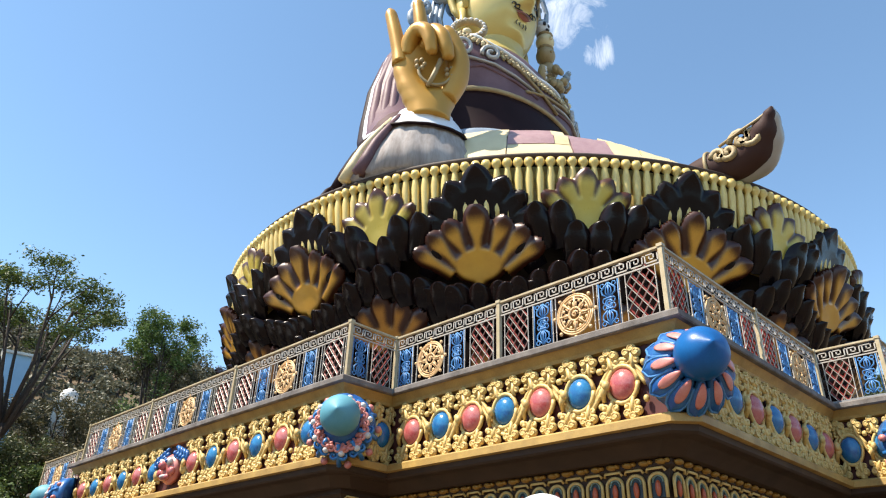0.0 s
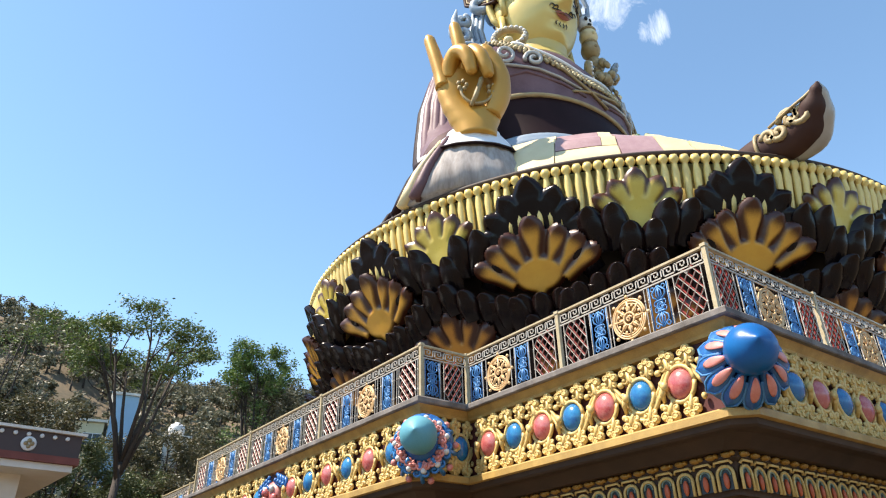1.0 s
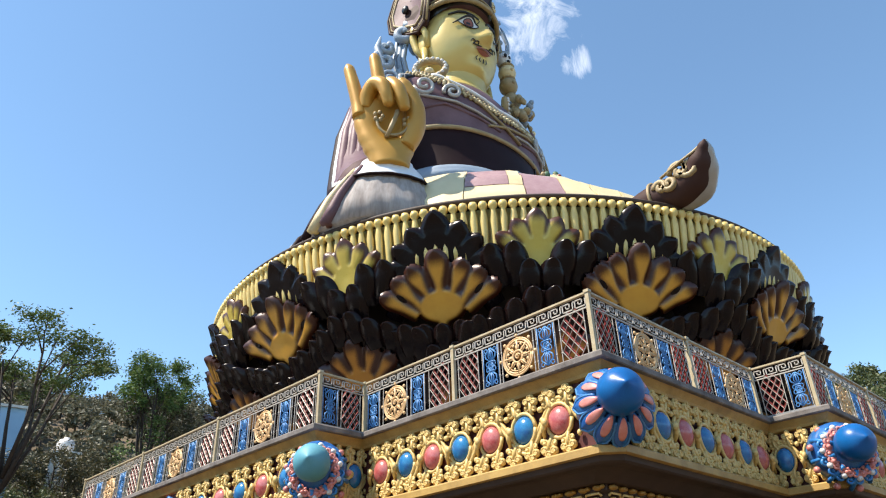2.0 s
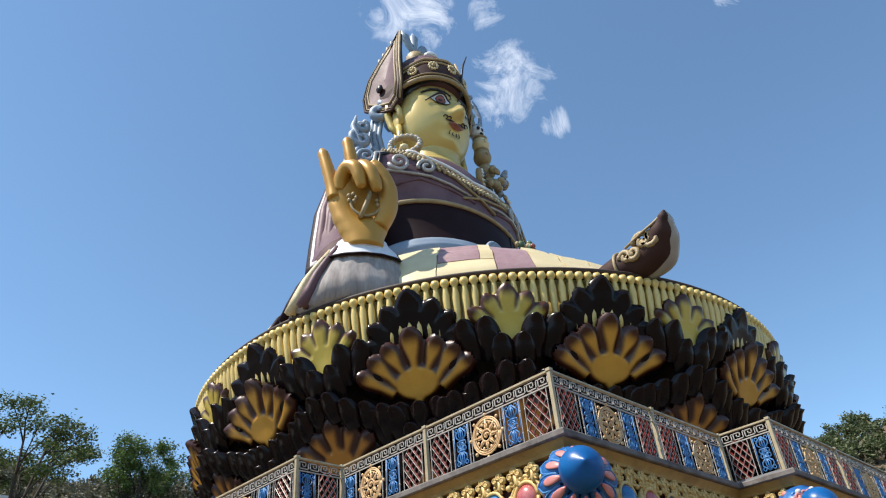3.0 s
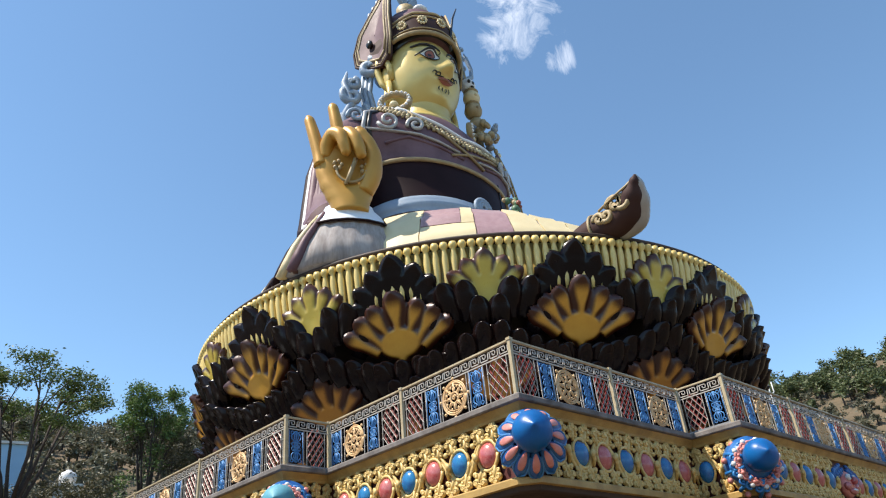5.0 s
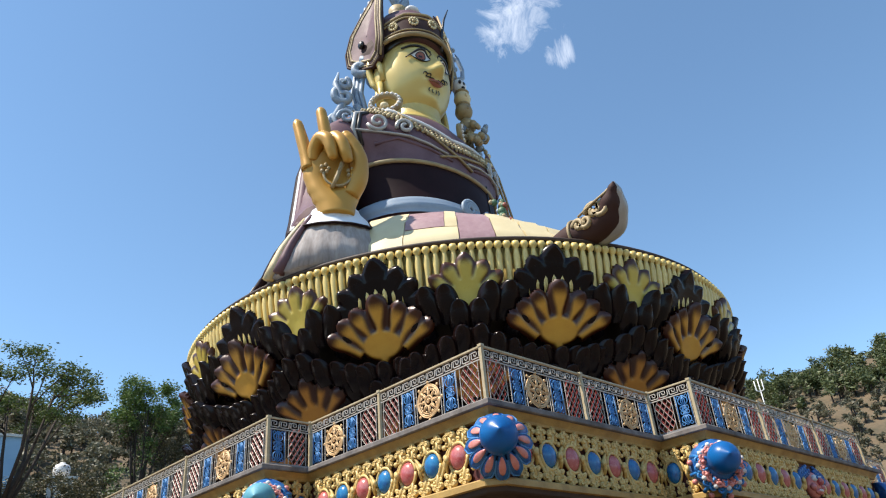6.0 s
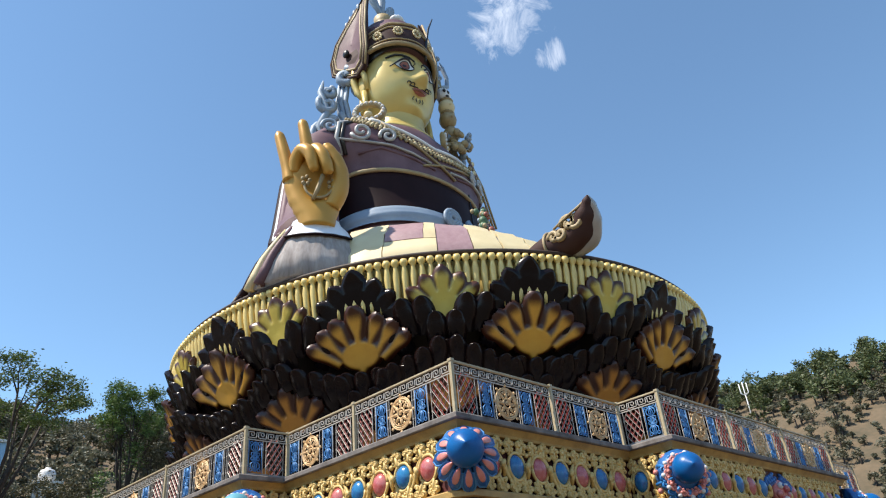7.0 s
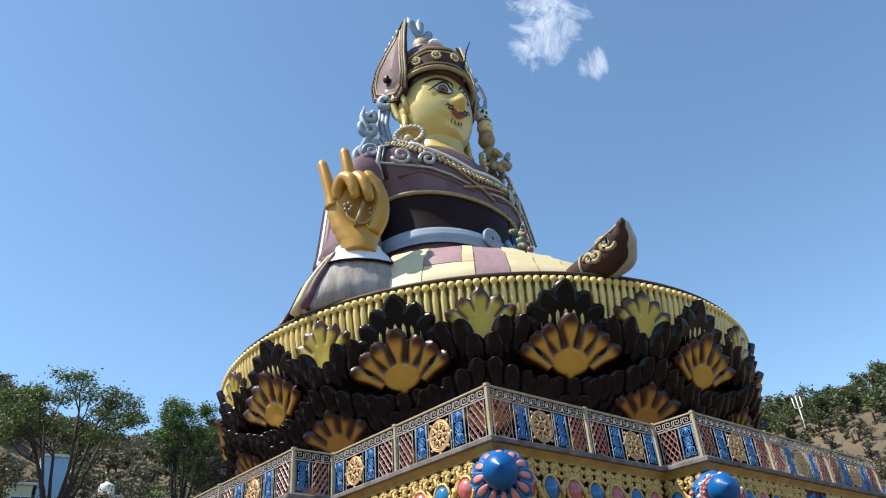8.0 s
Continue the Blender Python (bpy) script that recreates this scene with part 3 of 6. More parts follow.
# small carved buds along the edge above the painted arches
s = Shape()
s.blob((0, -0.04, 0), (0.1, 0.08, 0.05), 0, 8, 5)
s.blob((0.1, -0.03, 0.01), (0.05, 0.06, 0.04), 0, 8, 5)
bud_me = s.mesh("carved_bud", GOLD)
for i, a, ang, length in wall_runs(-0.56):
    if i in (0, 19):
        k = round(length / 0.3)
        for j in range(k):
            part("carved_bud", bud_me, None, terrace, "", pose(a.x, a.y, 4.05, 0, 0, ang) @ pose(length * (j + 0.5) / k, 0, 0))


# ---- corner bosses: a flower of petals and a pointed ball ----
def corner_boss(at, ball, label, ornate, group="corner bosses"):
    """Local -y points outward."""
    ob = empty("corner_boss", at, label, "ornament", group)
    s = Shape()
    s.lathe([(0.62, 0.0), (0.6, 0.35), (0.34, 0.5)], 24)
    s.v = [(x, -z, y) for x, y, z in s.v]
    part("cup", s, PETAL_BLUE, ob, "blue painted cup")
    petal, core, lip = Shape(), Shape(), Shape()

    def skirt(u, v, lift=0.0):
        """A point of a petal: u from collar to rim, v across."""
        half = 14.4 * (0.75 + 0.25 * min(1, u / 0.5)) * (1 - max(0, (u - 0.6) / 0.4) ** 2.2) ** 0.5 + 0.2
        rr = 0.3 + 0.5 * u + lift * 0.5 * u
        y = -0.66 + 0.5 * u ** 1.9 - 0.07 * (1 - v * v) - lift
        return (rr * math.cos(radians(half * v)), y, rr * math.sin(radians(half * v)))

    vs = [-1 + 0.25 * k for k in range(9)]
    us = [k / 10 for k in range(11)]
    petal.rings([[skirt(u, v) for v in vs] for u in us], 0, True, False)
    petal.rings([[skirt(u, v, -0.06) for v in vs[::-1]] for u in us], 0, True, False)
    lip.tube([skirt(u, -1, 0.01) for u in us[3:]] + [skirt(u, 1, 0.01) for u in us[::-1][:-3]], 0.022, 5)
    core.blob((0, 0, 0), (0.17, 0.05, 0.065), 0, 12, 8)
    core.v = [(x + 0.56, y * 0.8 - 0.755 + 0.5 * ((x + 0.26) / 0.5) ** 1.9, z * (0.75 + 2.9 * (x + 0.17))) for x, y, z in core.v]
    pm, cm, lm = petal.mesh("boss_petal", PETAL_BLUE), core.mesh("petal_core", PETAL_PINK), lip.mesh("petal_lip", VAJRA_BLUE)
    for k in range(0 if ornate else 12):
        m = pose(0.02, 0, -0.05) @ Matrix.Diagonal((0.87, 1, 0.87, 1)) @ Matrix.Rotation(math.tau * k / 12, 4, "Y")
        p = part("boss_petal", pm, None, ob, "", m)
        part("petal_core", cm, None, p, "pink petal heart")
        part("petal_lip", lm, None, p, "light blue petal lip")
    if ornate:
        s = Shape()
        s.lathe([(0.3, 0.62), (0.44, 0.55), (0.56, 0.4), (0.62, 0.2), (0.62, 0.0)][::-1], 28)
        s.v = [(x, -z, y) for x, y, z in s.v]
        part("bowl", s, PETAL_BLUE, ob, "dark blue bowl")
        leafy, bud = Shape(), Shape()
        for sg in (-1, 1):
            curl(leafy, (0.62, 0.115 * sg), 0.12, 1.15, 180, 0.042, -0.46, 0, sg)
        leafy.tube([(0.42, -0.64, 0), (0.56, -0.57, 0), (0.7, -0.4, 0), (0.78, -0.22, 0)], [0.05, 0.045, 0.05, 0.06], 7)
        bud.blob((0.76, -0.26, 0.2), (0.085, 0.08, 0.085), 0, 10, 7)
        tiny = Shape()
        tiny.blob((0.5, -0.62, 0.13), (0.06, 0.06, 0.06), 0, 8, 6)
        lm, bm_, tm_ = leafy.mesh("curled_leaf", PETAL_EDGE), bud.mesh("pink_bud", PETAL_PINK), tiny.mesh("pink_bud", PETAL_PINK)
        inner = Shape()
        for sg in (-1, 1):
            curl(inner, (0.5, 0.09 * sg), 0.1, 1.1, 200, 0.04, -0.58, 0, sg)
        inner.blob((0.6, -0.56, 0.0), (0.07, 0.07, 0.07), 1, 10, 6)
        im = inner.mesh("inner_curl", PETAL_PINK, WHITE)
        for k in range(11):
            part("inner_curl", im, None, ob, "pink and white curls round the ball", pose(0, 0, -0.1) @ Matrix.Diagonal((0.92, 1, 0.92, 1)) @ Matrix.Rotation(math.tau * (k + 0.6) / 11, 4, "Y"))
        for k in range(9):
            p = part("curled_leaf", lm, None, ob, "bright blue curled leaf", pose(0, 0, -0.13) @ Matrix.Diagonal((0.87, 1, 0.87, 1)) @ Matrix.Rotation(math.tau * (k + 0.3) / 9, 4, "Y"))
            part("pink_bud", bm_, None, p, "pink bud between the curls")
            part("pink_bud", tm_, None, p, "pink bud between the curls")
    s = Shape()
    s.lathe([(0.3, -0.42), (0.39, -0.2), (0.425, 0.0), (0.4, 0.17), (0.33, 0.31), (0.22, 0.41), (0.12, 0.47), (0.05, 0.53), (0.005, 0.56)], 32)
    s.v = [(x * 0.92, -z * 0.92 - 0.88, y * 0.92) for x, y, z in s.v]
    part("ball", s, ball, ob, "glossy pointed ball")
    s = Shape()
    s.lathe([(0.3, -0.46), (0.37, -0.44), (0.37, -0.36), (0.3, -0.33)], 28)
    s.v = [(x, -z - 0.8, y) for x, y, z in s.v]
    part("collar", s, GOLD, ob, "gold collar")
    return ob


corner_boss(pose(X0 + 0.1, Y0 - 0.06, 5.22, 0, 0, -45), KNOB_BLUE, "deep blue pointed ball in a pink and blue flower", False)
corner_boss(pose(BX0 + 0.06, Y0 - BAY - 0.04, 5.16, 0, 0, -45), KNOB_BLUE, "deep blue pointed ball among curled blue petals", True)
corner_boss(pose(X0 - BAY + 0.06, BY0 - 0.06, 5.16, 0, 0, -45), KNOB_PALE, "pale turquoise pointed ball among curled blue petals", True)
corner_boss(pose(X0 - BAY - 0.02, BY1 + 0.02, 5.08, 0, 0, -135), KNOB_PALE, "pale turquoise pointed ball among curled blue petals", True)
corner_boss(pose(BX1 + 0.02, Y0 - BAY - 0.02, 5.08, 0, 0, 45), KNOB_BLUE, "deep blue pointed ball among curled blue petals", True)

# ---- railing ----
RAIL_H = 1.32


def lattice_mesh():
    """Rows of whole diamonds in silver bars, with thinner red ones behind them."""
    s, w, h = Shape(), 0.095, 0.125
    centres = [(2 * w * i, 2 * h * j) for i in (-1, 0, 1) for j in (-1, 0, 1)] + [(w * i, h * j) for i in (-1, 1) for j in (-3, -1, 1, 3)]
    done = set()
    for cx, cz in centres:
        q = [(cx + w, cz), (cx, cz + h), (cx - w, cz), (cx, cz - h)]
        for p, r in zip(q, q[1:] + q[:1]):
            key = tuple(sorted((tuple(round(c, 3) for c in p), tuple(round(c, 3) for c in r))))
            if key not in done:
                done.add(key)
                s.tube([(p[0], 0, p[1]), (r[0], 0, r[1])], 0.0085, 4, 0, False)
                s.tube([(p[0] * 0.93, 0.03, p[1] + 0.03), (r[0] * 0.93, 0.03, r[1] + 0.03)], 0.019, 4, 1, False)
    for sg in (-1, 1):
        s.tube([(0, 0, sg * 3 * h), (0, 0, sg * 0.45)], 0.0095, 4, 0, False)
    return s.mesh("lattice", RAIL_SILVER, LATTICE_RED)


def vajra_mesh():
    s = Shape()
    ring_tube(s, 0.065, 0.07, 0.02, 0, 0, 14)
    ring_tube(s, 0.03, 0.035, 0.012, 0, 0, 10)
    for sg in (-1, 1):
        s.blob((0, 0, sg * 0.1), (0.11, 0.03, 0.022), 0, 10, 5)
        for q in (-1, 1):
            s.tube([(0.03 * q, 0, sg * 0.12), (0.13 * q, 0, sg * 0.2), (0.14 * q, 0, sg * 0.28), (0.06 * q, 0, sg * 0.35), (0.01 * q, 0, sg * 0.4)], 0.017, 5)
            s.tube([(0.02 * q, 0, sg * 0.14), (0.06 * q, 0, sg * 0.22), (0.05 * q, 0, sg * 0.3), (0.0, 0, sg * 0.36)], 0.013, 5)
            ring_tube(s, 0.04, 0.04, 0.011, 0, 0, 10, (0.12 * q, sg * 0.36))
            ring_tube(s, 0.035, 0.05, 0.011, 0, 0, 10, (0.09 * q, sg * 0.06))
        s.tube([(0, 0, sg * 0.1), (0, 0, sg * 0.4)], 0.017, 5)
    for x in (-0.2, 0.2):
        s.tube([(x, 0, -0.42), (x, 0, 0.42)], 0.013, 4)
    return s.mesh("vajra_ornament", VAJRA_BLUE)


def wheel_mesh():
    s = Shape()
    for r, t in ((0.345, 0.016), (0.31, 0.02), (0.265, 0.012), (0.11, 0.022)):
        ring_tube(s, r, r, t, 0, 0, 28)
    for k in range(8):
        a = math.tau * k / 8
        c, d = math.cos(a), math.sin(a)
        s.tube([(0.1 * c, 0, 0.1 * d), (0.16 * c, 0, 0.16 * d), (0.2 * c, 0, 0.2 * d), (0.3 * c, 0, 0.3 * d)], [0.016, 0.028, 0.016, 0.026], 6)
        s.blob((0.4 * c, 0, 0.4 * d), (0.035, 0.03, 0.035), 0, 8, 5)
        s.blob((0.235 * math.cos(a + 0.39), 0, 0.235 * math.sin(a + 0.39)), (0.03, 0.012, 0.03), 0, 8, 5)
        for e in (-0.25, 0.25):
            s.tube([(0.13 * math.cos(a + e), 0, 0.13 * math.sin(a + e)), (0.22 * math.cos(a + e * 0.6), 0, 0.22 * math.sin(a + e * 0.6))], 0.01, 4)
    s.v = [(x * 1.12, y, z * 1.12) for x, y, z in s.v]
    curl(s, (0, 0), 0.07, 1.2, 0, 0.02, 0, 0, 1)
    return s.mesh("dharma_wheel", WHEEL_GOLD)


LATTICE, VAJRA, WHEEL = lattice_mesh(), vajra_mesh(), wheel_mesh()
s = Shape()
s.tube([(0, 0, 0.1), (0, 0, 1.01)], 0.011, 5, 0, False)
for z in (0.3, 0.75):
    s.blob((0, 0, z), (0.018, 0.018, 0.03), 0, 6, 4)
BAR = s.mesh("bar", RAIL_SILVER)
s = Shape()
s.box((-0.04, -0.04, 0), (0.04, 0.04, RAIL_H + 0.02))
s.box((-0.055, -0.055, RAIL_H - 0.03), (0.055, 0.055, RAIL_H + 0.03))
s.box((-0.06, -0.06, 0), (0.06, 0.06, 0.03))
POST = s.mesh("post", RAIL_CREAM)
WIDTHS = {"L": 0.78, "V": 0.55, "W": 0.95}
PITCH = 0.3


def railing(p, ang, length, panels):
    ob = empty("railing", pose(p.x, p.y, DECK, 0, 0, ang), "painted steel railing with gold wheels and blue vajra ornaments", "railing", "terrace railings")
    part("post", POST, None, ob, "cream painted post", pose(0, 0, 0))
    s = Shape()
    s.box((0.04, -0.035, RAIL_H - 0.04), (length - 0.04, 0.035, RAIL_H))
    part("top_rail", s, RAIL_CREAM, ob, "cream painted top rail")
    s = Shape()
    s.box((0.04, -0.02, 0.07), (length - 0.04, 0.02, 0.11))
    part("bottom_rail", s, RAIL_GREY, ob)
    s = Shape()
    s.box((0.04, -0.012, 1.0), (length - 0.04, 0.012, 1.025))
    n = max(1, round((length - 0.1) / PITCH))
    w = (length - 0.1) / n
    t = 0.007
    for k in range(n):
        x = 0.05 + w * k
        z0, z1 = 1.06, 1.235
        zm = (z0 + z1) / 2
        # a running key: riser, top, drop, hook
        for a, b, c, d in ((0.02, z0, 0.043, z1), (0.02, z1 - 0.023, 0.21, z1), (0.187, zm - 0.03, 0.21, z1), (0.1, zm - 0.03, 0.21, zm - 0.007), (0.1, zm - 0.03, 0.123, zm + 0.04), (0.02, z0, 0.285, z0 + 0.023), (0.262, z0, 0.285, z1), (0.262, z1 - 0.023, 0.32, z1)):
            s.box((x + a * w / PITCH, -t, b), (x + c * w / PITCH, t, d))
    part("fret_band", s, RAIL_SILVER, ob, "silver key-pattern band")
    total = sum(WIDTHS[c] for c in panels)
    x, k = 0.06, (length - 0.12) / total
    for c in panels:
        w = WIDTHS[c] * k
        mid = pose(x + w / 2, 0, 0.56)
        part({"L": "lattice", "V": "vajra_ornament", "W": "dharma_wheel"}[c], {"L": LATTICE, "V": VAJRA, "W": WHEEL}[c], None, ob,
             {"L": "silver and red lattice", "V": "blue vajra ornament", "W": "orange gold spoked wheel"}[c], mid @ (Matrix.Diagonal((min(1.15, k), 1, 1, 1)) if c == "L" else Matrix.Identity(4)))
        half = {"L": 0.3 * min(1.15, k), "V": 0.23, "W": 0.42}[c]
        for q in (-half, half):
            part("bar", BAR, None, ob, "", pose(x + w / 2 + q, 0, 0))
        gap = w / 2 - half
        if gap > 0.1:
            for q in (-1, 1):
                part("bar", BAR, None, ob, "", pose(x + w / 2 + q * (half + gap * 0.55), 0, 0))
        x += w
    return ob


LAYOUT = {0: [(3.62, "LVWVL"), (3.08, "LVWV")], 4: [(3.08, "VWVL"), (3.62, "LVWVL")],
          19: [(3.08, "VWVL"), (3.62, "LVWVL")], 15: [(3.62, "LVWVL"), (4.58, "LVWVL")], 1: [(1.33, "LV")], 3: [(1.33, "VL")], 18: [(1.33, "VL")], 16: [(1.33, "LV")]}
for i, a, ang, length in wall_runs(0.0):
    if i in (5, 9, 10, 14):
        spans = [(length / 2, "LVWVL")] * 2
    elif length > 9:
        spans = [(length / 3, "LVWVL")] * 3
    else:
        spans = LAYOUT.get(i, [(length, "LV")])
    k = length / sum(q for q, _ in spans)
    x = 0.0
    d = Vector((math.cos(radians(ang)), math.sin(radians(ang))))
    for q, panels in spans:
        railing(a + d * x, ang, q * k, panels)
        x += q * k

# ---- the seated statue: one mesh ----
HAND_GOLD = surface("statue_hand_gold", (0.52, 0.27, 0.045), 0.36, 0.25, (0.45, 0.23, 0.04), 0.5, 0.08)
FACE_GOLD = surface("statue_face_gold", (0.6, 0.47, 0.18), 0.3, 0.15, (0.54, 0.39, 0.11), 0.5, 0.05)
PURPLE = surface("purple_robe_paint", (0.19, 0.11, 0.125), 0.5, 0.0, (0.09, 0.047, 0.055), 0.6, 0.15, spec=0.2)
MAROON = surface("maroon_belt_paint", (0.02, 0.006, 0.007), 0.6, 0.0, (0.012, 0.004, 0.005), 0.6, 0.1, spec=0.15)
CREAM = surface("cream_yellow_robe_paint", (0.72, 0.6, 0.36), 0.5, 0, (0.58, 0.46, 0.25), 0.8, 0.1)
GREYMETAL = surface("weathered_grey_robe", (0.46, 0.42, 0.4), 0.75, 0.0, (0.2, 0.165, 0.15), 2.6, 0.4, 14.0, streak=0.14, spec=0.2)
BLUEGREY = surface("blue_grey_scroll_paint", (0.2, 0.26, 0.34), 0.5, 0.1, (0.3, 0.36, 0.43), 1.0, 0.15)
TRIM = surface("ochre_trim_paint", (0.4, 0.3, 0.16), 0.55, 0.05, (0.24, 0.17, 0.08), 2.0, 0.2)
HATBROWN = surface("hat_brown_paint", (0.06, 0.028, 0.022), 0.6, 0, (0.045, 0.022, 0.02), 0.8, 0.12, spec=0.2)
BLACK = surface("black_line_paint", (0.012, 0.01, 0.01), 0.35)
LIPRED = surface("lip_red_paint", (0.3, 0.085, 0.05), 0.4)
PINKPANEL = surface("dusty_purple_panel_paint", (0.3, 0.17, 0.18), 0.45, 0, (0.4, 0.26, 0.26), 4.0, 0.2)
PALE = surface("pale_grey_metal", (0.45, 0.44, 0.42), 0.4, 0.2, (0.32, 0.31, 0.3), 1.0, 0.1)
GREEN = surface("dull_green_paint", (0.08, 0.16, 0.08), 0.5)
SKYWHITE = surface("white_cuff_paint", (0.74, 0.77, 0.8), 0.35, 0.05, (0.66, 0.68, 0.72), 0.8, 0.08)
ST_MATS = [HAND_GOLD, FACE_GOLD, PURPLE, MAROON, CREAM, GREYMETAL, BLUEGREY, TRIM, HATBROWN, WHITE, BLACK, LIPRED, PINKPANEL, PALE, GREEN, SKYWHITE]
H_, F_, P_, M_, C_, G_, B_, T_, HB_, W_, K_, R_, PP_, PA_, GR_, SW_ = range(16)
MX, BASE = 23.5, 13.66
st = Shape()


def ease(table, z):
    for (z0, *a), (z1, *b) in zip(table, table[1:]):
        if z <= z1:
            u = max(0.0, (z - z0) / (z1 - z0))
            u = u * u * (3 - 2 * u)
            return [p + (q - p) * u for p, q in zip(a, b)]
    return table[-1][1:]


# folded legs: a broad low mass round the throne's middle
LEGS = [(13.6, 11.35), (14.4, 11.25), (15.5, 10.7), (16.4, 9.9), (17.0, 9.0), (17.5, 7.6), (18.3, 6.0), (19.0, 4.5)]


def leg_r(z):
    return ease(LEGS, z)[0]


SAG = [(-220, 1.05), (-165, 1.06), (-150, 1.03), (-140, 0.99), (-128, 0.9), (-118, 0.77), (-108, 0.64), (-95, 0.55), (-40, 0.6), (40, 0.8), (100, 0.95), (140, 1.05), (220, 1.05)]


def leg_pt(az, z, off=0.0):
    r = leg_r(z) + off
    # high over the right knee, low toward the outstretched foot
    a = az - 360 if az > 180 else az
    k = ease(SAG, a)[0] if z > 13.7 else 1.0
    return (LX + r * math.cos(radians(az)), LY + r * math.sin(radians(az)), BASE + (z - BASE) * k if z > BASE else z)


zs = [13.6, 14.0, 14.4, 15.0, 15.5, 16.0, 16.4, 16.7, 17.0, 17.3, 17.5, 17.9, 18.3, 18.7, 19.0]
st.rings([[leg_pt(360 * j / 96, z) for j in range(96)] for z in zs], G_)


def leg_panel(a0, a1, z0, z1, mi, off=0.08):
    n, k = max(2, int(abs(a1 - a0) / 2)), 7
    grid = [[leg_pt(a0 + (a1 - a0) * j / n, z0 + (z1 - z0) * i / k, off) for j in range(n + 1)] for i in range(k + 1)]
    back = [[leg_pt(a0 + (a1 - a0) * j / n, z0 + (z1 - z0) * i / k, -0.15) for j in range(n + 1)] for i in range(k + 1)]
    rim_f = grid[0] + [r[-1] for r in grid[1:]] + grid[-1][-2::-1] + [r[0] for r in grid[-2:0:-1]]
    rim_b = back[0] + [r[-1] for r in back[1:]] + back[-1][-2::-1] + [r[0] for r in back[-2:0:-1]]
    st.rings(grid, mi, True, False)
    st.rings([rim_b, rim_f], mi, False, True, False)


leg_panel(-154.5, -145.2, 13.7, 17.0, C_)
leg_panel(-145, -137.3, 15.2, 16.9, PP_, 0.09)
leg_panel(-137.2, -134.8, 15.2, 16.8, C_, 0.08)
leg_panel(-145, -134.8, 13.7, 15.17, C_, 0.07)
leg_panel(-134.6, -128.2, 13.7, 16.7, PP_, 0.1)
for k, a in enumerate((-128, -122.2, -116.5, -111)):
    leg_panel(a, a + 5.4, 13.7, 16.55 - 0.1 * k, C_ if k < 3 else PA_, 0.08 + 0.01 * (k % 2))
leg_panel(-105.4, -60, 13.7, 16.3, C_, 0.07)
leg_panel(-60, 10, 13.7, 16.6, PP_, 0.06)
# robe folds over the right knee
for a0, mi, wdt in ((-187, M_, 2.5), (-192, C_, 3), (-197, P_, 3.5), (-203, W_, 2.5), (-209, P_, 4)):
    leg_panel(a0, a0 + wdt, 13.7, 17.3, mi, 0.1)
st.tube([leg_pt(-184, z, 0.1) for z in (13.7, 14.6, 15.5, 16.2, 16.8, 17.2)], 0.1, 6, M_)
st.tube([leg_pt(-155.3, z, 0.08) for z in (13.7, 14.6, 15.5, 16.2, 16.8, 17.1)], 0.07, 6, M_)

# torso
TORSO = [(18.2, 20.3, 5.9, 4.9), (19.6, 20.4, 5.2, 4.1), (21.2, 20.4, 4.7, 3.6), (23.0, 20.4, 4.65, 3.4), (24.8, 20.4, 5.0, 3.2), (26.2, 20.5, 5.85, 3.15), (27.2, 20.6, 6.0, 2.95),
         (28.0, 20.6, 5.3, 2.7), (28.6, 20.6, 3.9, 2.4), (29.1, 20.6, 2.6, 2.1), (29.7, 20.6, 1.75, 1.8), (30.4, 20.5, 1.6, 1.65), (31.2, 20.5, 1.7, 1.7)]


def torso(az, z, off=0.0):
    """az: 0 straight ahead, positive toward the statue's right."""
    cy, rx, ry = ease(TORSO, z)
    a = radians(az)
    return (MX - (rx + off) * math.sin(a), cy - (ry + off) * math.cos(a), z)


for z0, z1, mi, off, k in ((18.2, 21.7, P_, 0, 8), (21.7, 24.3, M_, 0.12, 8), (24.3, 28.9, P_, 0, 14), (28.9, 31.2, F_, 0, 8)):
    st.rings([[torso(360 * j / 72, z0 + (z1 - z0) * i / k, off) for j in range(72)] for i in range(k + 1)], mi)
for z, r in ((24.4, 0.13), (21.8, 0.08)):
    st.tube([torso(a, z + 0.3 * math.cos(radians(a)) - 0.3, 0.16) for a in range(-180, 181, 8)], r, 6, T_)
# belly seam and crossed lapels
st.tube([torso(-28, z, 0.14) for z in (21.7, 22.5, 23.5, 24.8)], 0.05, 5, K_)
st.tube([torso(a, z, 0.08) for a, z in ((42, 28.2), (30, 27.4), (15, 26.5), (0, 25.7), (-12, 25.1))], 0.16, 6, T_, flat=0.5)
st.tube([torso(a, z, 0.06) for a, z in ((-55, 27.9), (-40, 27.0), (-20, 26.3), (-2, 25.8), (14, 25.2))], 0.16, 6, T_, flat=0.5)
st.tube([torso(a, z, 0.03) for a, z in ((60, 25.4), (40, 25.8), (20, 25.5), (5, 25.2))], 0.1, 6, P_)
st.tube([torso(a, z, 0.03) for a, z in ((-70, 26.8), (-50, 26.2), (-30, 25.9), (-15, 25.4))], 0.1, 6, P_)
